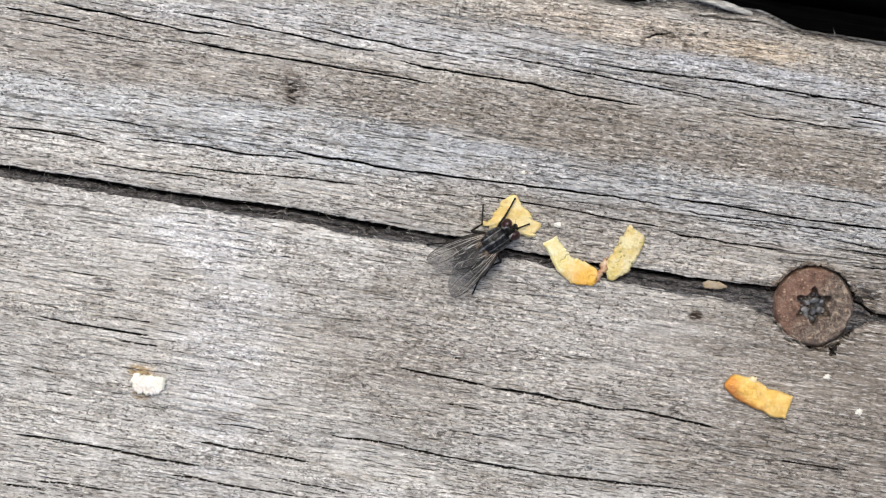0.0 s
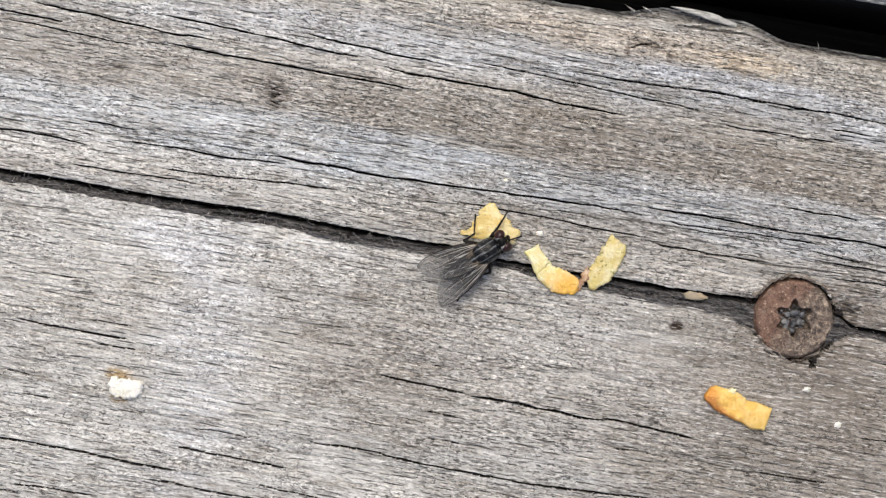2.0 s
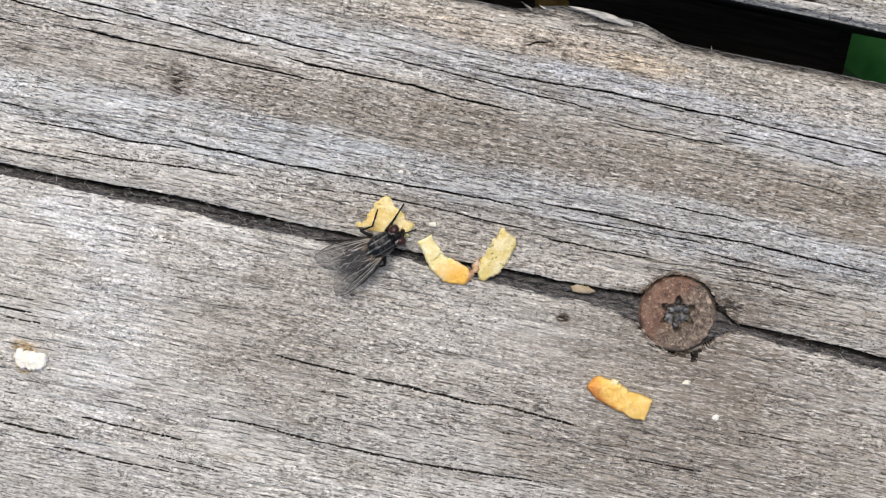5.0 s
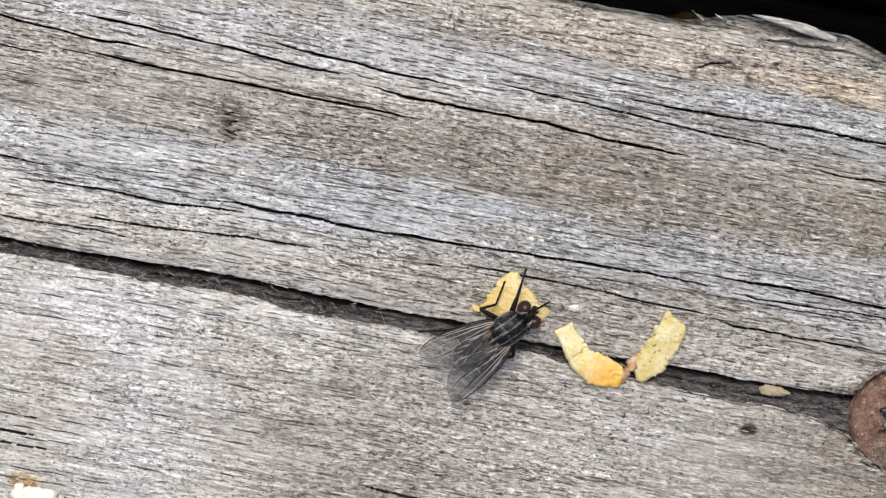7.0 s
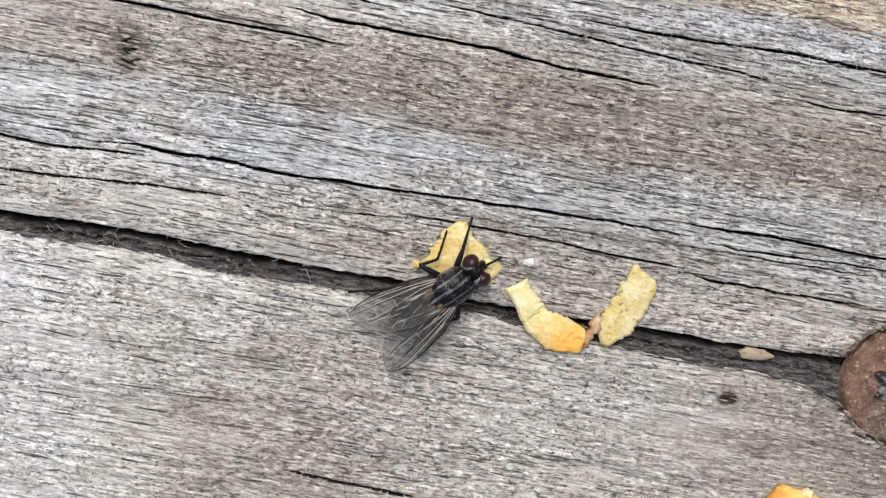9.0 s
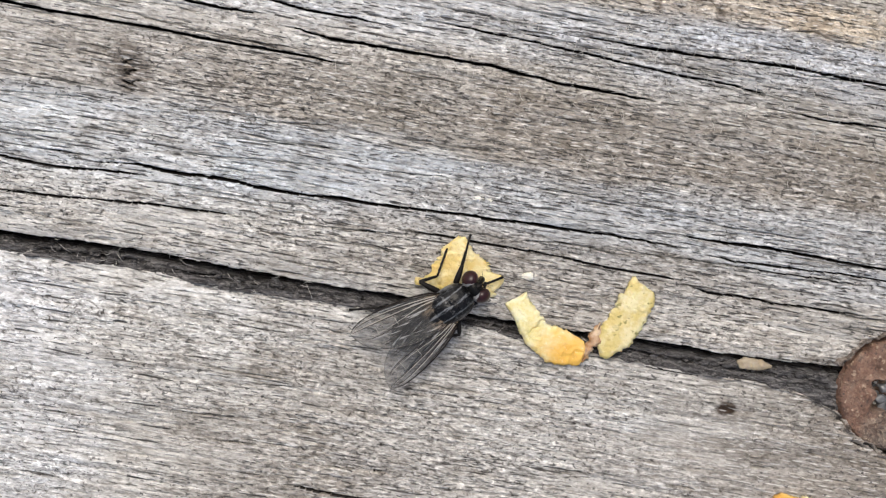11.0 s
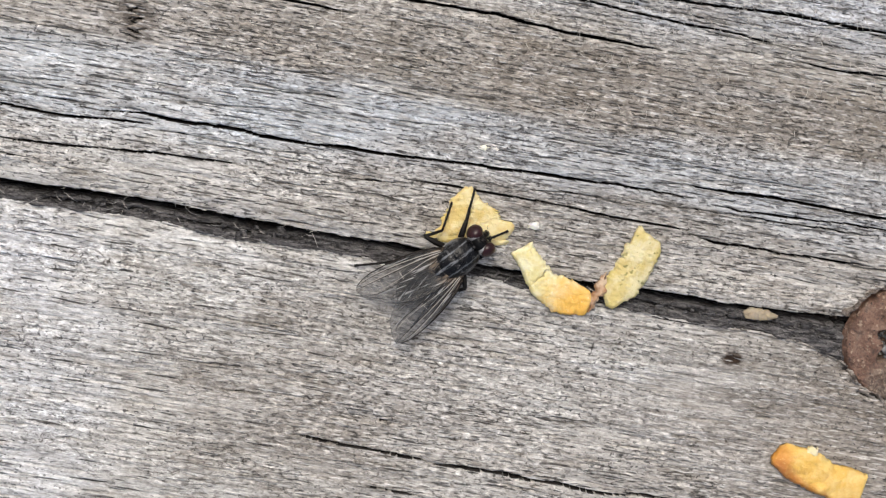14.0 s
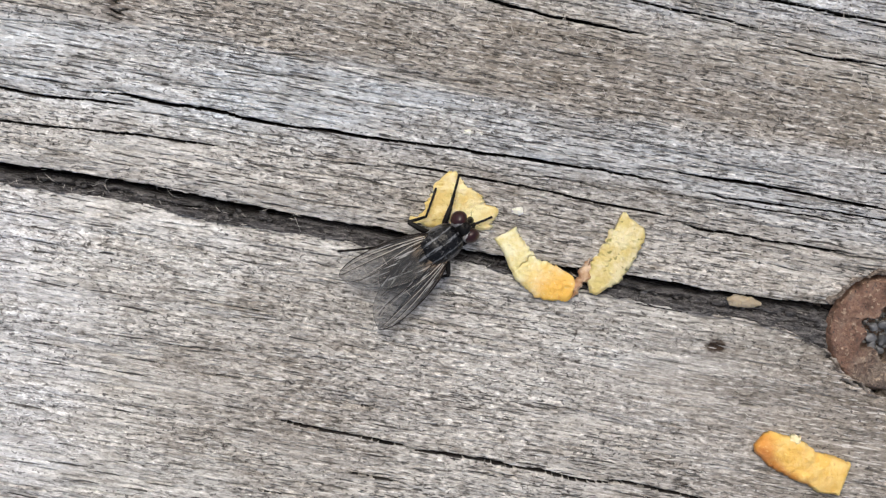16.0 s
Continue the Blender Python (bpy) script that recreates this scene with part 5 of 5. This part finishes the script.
# ---- a broad-leaved weed on the ground, seen through the gap ----
def weed():
    base = tagged(new("weed"), "broad-leaved green weed growing below the deck", "weed")
    base.location = (0.090, 0.045, -0.121)
    for yaw, rise, size in ((75, 30, 50), (-60, 26, 46), (190, 22, 44)):
        n, m = 18, 9
        verts, faces = [], []
        for i in range(n):
            u = i / (n - 1)
            half = size * 0.42 * math.sin(math.pi * (0.04 + 0.94 * u)) ** 0.8
            for j in range(m):
                v = j / (m - 1) * 2 - 1
                verts.append(((4 + size * u) * MM, half * v * MM, (rise + 10 * math.sin(2.4 * u) - 14 * u * u + 4 * abs(v) + 1.5 * math.sin(9 * u + 3 * v)) * MM))
        for i in range(n - 1):
            for j in range(m - 1):
                a = i * m + j
                faces.append((a, a + m, a + m + 1, a + 1))
        leaf = sheet("leaf", verts, faces, leaf_green, base)
        leaf.rotation_euler = (0, 0, radians(yaw))
        bm = tube(bmesh.new(), [(0, 0, 0), (2, 0, rise * 0.6), (6, 0, rise + 1)], [1.6, 1.2, 0.9], 6)
        part("leaf_stalk", bm, leaf_green, base).rotation_euler = (0, 0, radians(yaw))
    return base


weed()


# ---- the fly ----
def ball(bm, centre, radii, turn=(0, 0, 0), seg=28, rings=18, shape=None):
    m = Matrix.LocRotScale(Vector(centre) * MM, Euler([radians(a) for a in turn]), Vector(radii) * MM)
    made = bmesh.ops.create_uvsphere(bm, u_segments=seg, v_segments=rings, radius=1.0)["verts"]
    for v in made:
        if shape:
            v.co = shape(v.co)
        v.co = m @ v.co
    return bm


def wing(side, parent):
    """side 1 is the fly's left. Root at the origin of the part; the blade runs back along -x and outwards."""
    length = 6.45
    n, m = 36, 14
    u = np.linspace(0, 1, n)
    lead = 0.30 + 0.62 * np.sin(np.pi * np.clip(u * 0.95, 0, 1)) ** 0.7 * (1 - 0.35 * u)
    trail = -(0.55 + 1.55 * np.sin(np.pi * u**0.72) ** 0.6)
    tip = np.sqrt(np.clip(1 - ((u - 0.80) / 0.20) ** 2, 0, 1))
    tip = np.where(u > 0.80, tip, 1)
    mid = -0.10 * u
    verts, faces = [], []

    def place(uu, w):
        """A point of the blade: along it, 0 to 1, and across it, -1 trailing to 1 leading."""
        le, tr, tp, md = (float(np.interp(uu, u, c)) for c in (lead, trail, tip, mid))
        y = md + (le * w if w > 0 else -tr * w) * tp
        z = 0.10 * math.sin(3 * uu) - 0.10 * y * y * 0.25 + 0.035 * math.sin(9 * y + 4 * uu) - 0.05 * uu
        return (-length * uu, side * y, z)

    for i in range(n):
        for j in range(m):
            verts.append(Vector(place(u[i], j / (m - 1) * 2 - 1)) * MM)
    for i in range(n - 1):
        for j in range(m - 1):
            a = i * m + j
            faces.append((a, a + m, a + m + 1, a + 1))
    ob = sheet("wing", verts, faces, wing_mat, parent, "clear smoky wing with dark veins")
    ob.location = Vector((-0.25, side * 0.80, 2.1)) * MM
    ob.rotation_euler = (radians(-side * 9), radians(-7), radians(-side * 13.5))
    for start, end, w0, w1, r in ((0.0, 0.97, 1.0, 1.0, 0.055), (0.03, 0.62, 0.75, 0.97, 0.035), (0.05, 0.93, 0.5, 0.75, 0.032), (0.05, 0.985, 0.3, 0.12, 0.032),
                                  (0.08, 0.88, 0.05, -0.50, 0.028), (0.10, 0.70, -0.15, -0.75, 0.026), (0.12, 0.45, -0.3, -0.85, 0.024)):
        pts = []
        for k in range(12):
            q = k / 11
            p = Vector(place(start + (end - start) * q, w0 + (w1 - w0) * q**1.3))
            pts.append(p + Vector((0, 0, 0.012)))
        part("vein", tube(bmesh.new(), pts, [1.15 * r * (1 - 0.55 * k / 11) for k in range(12)], 5), margin_mat if r > 0.0325 or r < 0.027 else vein_mat, ob)
        # dark line added beside each pale vein, its colour standing in for relief shading
        if 0.025 < r < 0.033:
            relief_twin = [Vector(place(start + (end - start) * k / 11, w0 + (w1 - w0) * (k / 11) ** 1.3 - 0.09)) + Vector((0, 0, 0.006)) for k in range(12)]
            part("vein", tube(bmesh.new(), relief_twin, [0.032 - 0.014 * k / 11 for k in range(12)], 5), margin_mat, ob)
    rim = [Vector(place(q, 1.0)) for q in np.linspace(0.90, 1.0, 10)] + [Vector(place(q, -1.0)) for q in np.linspace(1.0, 0.12, 34)]
    part("wing_rim", tube(bmesh.new(), rim, [0.022] * 10 + [0.014 - 0.008 * k / 33 for k in range(34)], 4), margin_mat, ob)
    for ua, wa, ub, wb in ((0.52, 0.22, 0.50, -0.27), (0.74, 0.16, 0.72, -0.42)):
        a, b = Vector(place(ua, wa)), Vector(place(ub, wb))
        part("vein", tube(bmesh.new(), [a, (a + b) / 2 + Vector((0, 0, 0.01)), b], [0.022, 0.022, 0.022], 5), vein_mat, ob)
    return ob


def leg(parent, hip, joints, label=""):
    """A leg from its hip: the thigh is the part, shin and foot are pieces of it. joints: knee, ankle, toe in the fly's space."""
    h = Vector(hip)
    knee, ankle, toe = (Vector(j) - h for j in joints)
    mid = knee * 0.5 + Vector((0, 0, 0.1))
    ob = part("leg", tube(bmesh.new(), [(0, 0, 0), mid * 0.5, mid, knee * 0.85, knee], [0.16, 0.2, 0.2, 0.15, 0.11], 8), chitin, parent, label)
    ob.location = h * MM
    part("shin", tube(bmesh.new(), [knee, knee.lerp(ankle, 0.3), knee.lerp(ankle, 0.7), ankle], [0.115, 0.115, 0.10, 0.09], 7), chitin, ob)
    pts = [ankle.lerp(toe, k / 9) + Vector((0, 0, 0.05 * math.sin(math.pi * k / 9))) for k in range(10)]
    part("foot", tube(bmesh.new(), pts, [0.088 if k % 2 == 0 else 0.068 for k in range(9)] + [0.095], 6), chitin, ob)
    rg, bm = random.Random(int(abs(knee.x * 100))), bmesh.new()
    for k in range(14):
        p = knee.lerp(ankle, rg.random()) if k < 9 else knee * rg.uniform(0.3, 1)
        d = Vector((rg.gauss(0, 1), rg.gauss(0, 1), rg.gauss(0.3, 0.7))).normalized()
        tube(bm, [p + d * 0.06, p + d * 0.2, p + d * 0.33], [0.014, 0.010, 0.003], 3)
    part("bristles", bm, chitin, ob)
    return ob


def fly():
    base = tagged(new("house_fly"), "dark grey house fly with red eyes feeding on a yellow flake", "fly")

    def torso(c):
        c.x = math.copysign(abs(c.x) ** 0.8, c.x)
        c.y = math.copysign(abs(c.y) ** 0.85, c.y)
        return c

    bm = ball(bmesh.new(), (0.05, 0, 1.60), (1.5, 1.18, 1.0), shape=torso, seg=40, rings=26)
    for v in bm.verts:
        groove = 1.5 * math.exp(-(((v.co.x / MM + 0.05) / 0.08) ** 2)) + 0.7 * math.exp(-(((v.co.x / MM - 0.95) / 0.07) ** 2))
        v.co.z -= 0.07 * MM * groove * (v.co.z / MM > 1.9)
    thorax = part("thorax", bm, thorax_mat, base, "grey thorax with dark stripes")
    rg, hairs = random.Random(3), bmesh.new()
    for k in range(70):
        a, t = rg.uniform(-1.2, 1.2), rg.uniform(-1.3, 1.3)
        p = Vector((0.05 + 1.5 * math.sin(t) * 0.9, 1.1 * math.sin(a) * math.cos(t * 0.8), 1.62 + 1.0 * math.cos(a) * math.cos(t) ** 0.5))
        d = (p - Vector((0.3, 0, 1.2))).normalized() + Vector((-0.7, 0, 0.1))
        d.normalize()
        tube(hairs, [p, p + d * 0.22, p + d * 0.42 + Vector((-0.05, 0, 0))], [0.02, 0.013, 0.004], 3)
    part("bristles", hairs, chitin, thorax)
    part("scutellum", ball(bmesh.new(), (-1.38, 0, 1.95), (0.50, 0.62, 0.30), (0, -10, 0)), thorax_mat, base, "rounded grey shield at the rear of the thorax")

    def belly(c):
        c.y *= 1 - 0.25 * max(0, -c.x) ** 2
        return c

    bm = ball(bmesh.new(), (-2.8, 0, 1.12), (1.95, 1.38, 0.78), (0, -5, 0), 36, 30, belly)
    for v in bm.verts:
        x = v.co.x / MM
        for s in (-2.1, -3.0, -3.9):
            v.co.z -= 0.05 * MM * math.exp(-(((x - s) / 0.06) ** 2)) * (v.co.z / MM > 1.1)
    part("abdomen", bm, abdomen_mat, base, "dark segmented abdomen")
    for s in (1, -1):
        part("wing_scale", ball(bmesh.new(), (-0.95, s * 0.82, 1.92), (0.55, 0.36, 0.10), (s * -14, -6, s * -18)), amber, base, "pale amber scale at the wing root")

    head = part("head", ball(bmesh.new(), (1.86, 0, 1.62), (0.50, 0.90, 0.78)), face_mat, base, "silvery-black head")
    part("neck", tube(bmesh.new(), [(1.2, 0, 1.6), (1.7, 0, 1.6)], [0.42, 0.4], 12), chitin, base)
    for s in (1, -1):
        part("eye", ball(bmesh.new(), (1.95, s * 0.67, 1.76), (0.58, 0.49, 0.66), (s * 14, 0, s * 14), 32, 22), eye_mat, head, "dark red compound eye")
        part("eye_rim", ball(bmesh.new(), (1.938, s * 0.655, 1.76), (0.573, 0.482, 0.652), (s * 14, 0, s * 14), 32, 22), bloom_mat, head, "silvery rim of the eye")
        part("antenna", tube(bmesh.new(), [(2.4, s * 0.14, 1.8), (2.58, s * 0.17, 1.66), (2.64, s * 0.18, 1.4)], [0.07, 0.1, 0.06], 6), chitin, head)
        part("antenna_bristle", tube(bmesh.new(), [(2.58, s * 0.19, 1.66), (2.78, s * 0.42, 1.72), (2.9, s * 0.6, 1.8)], [0.02, 0.014, 0.005], 4), chitin, head)
    part("brow", ball(bmesh.new(), (2.05, 0, 2.05), (0.36, 0.26, 0.3)), chitin, head)
    part("proboscis", tube(bmesh.new(), [(2.2, 0, 1.2), (2.45, 0.02, 0.8), (2.5, 0.02, 0.5)], [0.22, 0.17, 0.24], 10), chitin, head)
    hairs = bmesh.new()
    for k in range(24):
        p = Vector((1.95 + rg.uniform(-0.2, 0.4), rg.uniform(-0.25, 0.25), 2.3))
        d = Vector((rg.uniform(-0.2, 0.9), rg.gauss(0, 0.4), 0.6)).normalized()
        tube(hairs, [p, p + d * 0.2, p + d * 0.36], [0.016, 0.011, 0.004], 3)
    part("bristles", hairs, chitin, head)

    wing(1, base), wing(-1, base)
    legs = {
        "front_left": leg(base, (0.75, 0.70, 1.0), [(2.05, 1.62, 1.25), (2.75, 2.15, 0.75), (3.65, 2.85, 0.42)]),
        "front_right": leg(base, (0.75, -0.70, 1.0), [(1.7, -0.95, 1.0), (2.55, -0.28, 0.85), (3.75, -0.60, 0.45)]),
        "mid_left": leg(base, (-0.1, 0.85, 1.0), [(-0.82, 2.38, 1.35), (0.30, 1.93, 0.75), (1.92, 3.0, 0.2)]),
        "mid_right": leg(base, (-0.1, -0.85, 1.0), [(-0.72, -1.98, 1.25), (-1.6, -1.75, 0.5), (-2.9, -2.1, 0.1)]),
        "hind_left": leg(base, (-0.6, 0.80, 0.95), [(-2.3, 1.65, 1.35), (-3.9, 2.4, 0.55), (-5.72, 3.42, 0.1)]),
        "hind_right": leg(base, (-0.6, -0.80, 0.95), [(-2.3, -1.35, 1.3), (-3.7, -1.65, 0.55), (-5.2, -2.15, 0.1)]),
    }
    return base, legs


house_fly, fly_legs = fly()


def motions():
    """The fly steps forward onto its flake, then shuffles and shifts its legs while it feeds."""
    def at(x, y, heading, z=0.1, pitch=0.0):
        return pose(x * MM, (y + 0.16) * MM, z * MM, 0, pitch, heading)

    walk(house_fly, [
        (0.0, at(-5.94, -1.46, 43.5)), (0.5, at(-5.94, -1.50, 43.5)), (0.7, at(-5.82, -1.50, 43)), (1.0, at(-5.03, -1.48, 42)), (1.5, at(-4.96, -1.50, 42)),
        (2.5, at(-4.93, -1.64, 41)), (3.2, at(-4.99, -1.76, 41)), (5.3, at(-4.66, -1.87, 42)), (5.6, at(-4.63, -1.82, 42)), (6.0, at(-4.56, -1.51, 43)),
        (6.5, at(-4.73, -1.31, 44.5)), (7.0, at(-4.73, -1.30, 45)), (8.0, at(-4.81, -1.35, 45)), (9.0, at(-4.83, -1.33, 45)), (11.5, at(-4.84, -1.51, 45.5)),
        (12.5, at(-4.80, -1.67, 46)), (13.5, at(-4.86, -1.69, 46)), (14.5, at(-4.80, -1.85, 46)), (16.0, at(-4.79, -1.87, 46))])

    def drag(x, y, turn):
        """The flake as the fly pulls it: shifted and turned about its own middle."""
        mid = Vector((-3.04, 1.9, 0)) * MM
        return Matrix.Translation(mid + Vector((x, y, 0)) * MM) @ pose(0, 0, 0, 0, 0, turn) @ Matrix.Translation(flake_spot - mid)

    flake_spot = fly_flake.location.copy()
    walk(fly_flake, [(t, drag(x, y, turn)) for t, x, y, turn in (
        (0.0, -0.08, 0.02, -13), (0.5, -0.25, 0.02, -12), (1.0, -0.35, 0.02, -11), (2.0, -0.38, 0.02, -10), (3.2, -0.40, 0.06, -10),
        (5.3, -0.30, -0.28, -9), (6.0, -0.22, -0.32, -10), (6.5, -0.2, -0.32, -12), (7.0, -0.25, -0.32, -12), (8.0, -0.2, -0.30, -11), (9.0, -0.15, -0.30, -12),
        (11.5, -0.05, -0.22, -9), (12.5, 0.02, -0.2, -8), (14.5, 0.12, -0.12, -4), (16.0, 0.12, -0.12, -4))])

    def swing(name, rows):
        ob = fly_legs[name]
        spot = ob.location.copy()
        walk(ob, [(t, Matrix.Translation(spot) @ pose(0, 0, 0, 0, tip, yaw)) for t, yaw, tip in rows])

    swing("front_left", [(0, -11, 0), (3.2, -11, 0), (5.3, -10, 0), (5.7, -9, 0), (6.1, 2, 0), (7, 0, 0), (11.5, 0, 0), (16, 0, 0)])
    swing("front_right", [(0, 0, 0), (0.8, 4, 0), (1.2, 0, 0), (5.3, 2, 0), (5.8, 6, -4), (6.2, 8, 0), (8.5, 6, 0), (11.5, -2, 0), (12.3, 3, 0), (13, -2, 0), (16, -1, 0)])
    swing("mid_left", [(0, 19, 0), (0.6, 19, 0), (1.0, 22, 0), (3.2, 17, 0), (5.3, 8, 0), (6.0, 5, 0), (6.5, 0, 0), (9, 2, 0), (11.5, 0, 0), (16, 0, 0)])
    swing("mid_right", [(0, 5, 0), (0.6, 5, 0), (1.0, 2, 0), (3.2, 0, 0), (5.3, 0, 0), (9, -4, 0), (11.5, 0, 0), (16, 0, 0)])
    swing("hind_left", [(0, 0, 0), (0.6, 0, 0), (1.0, -6, 0), (5.3, -2, 0), (6.5, 0, 0), (16, 0, 0)])
    swing("hind_right", [(0, 13, 0), (0.6, 13, 0), (1.0, 8, 0), (3.2, 7, 0), (5.3, 0, 0), (16, 0, 0)])


motions()
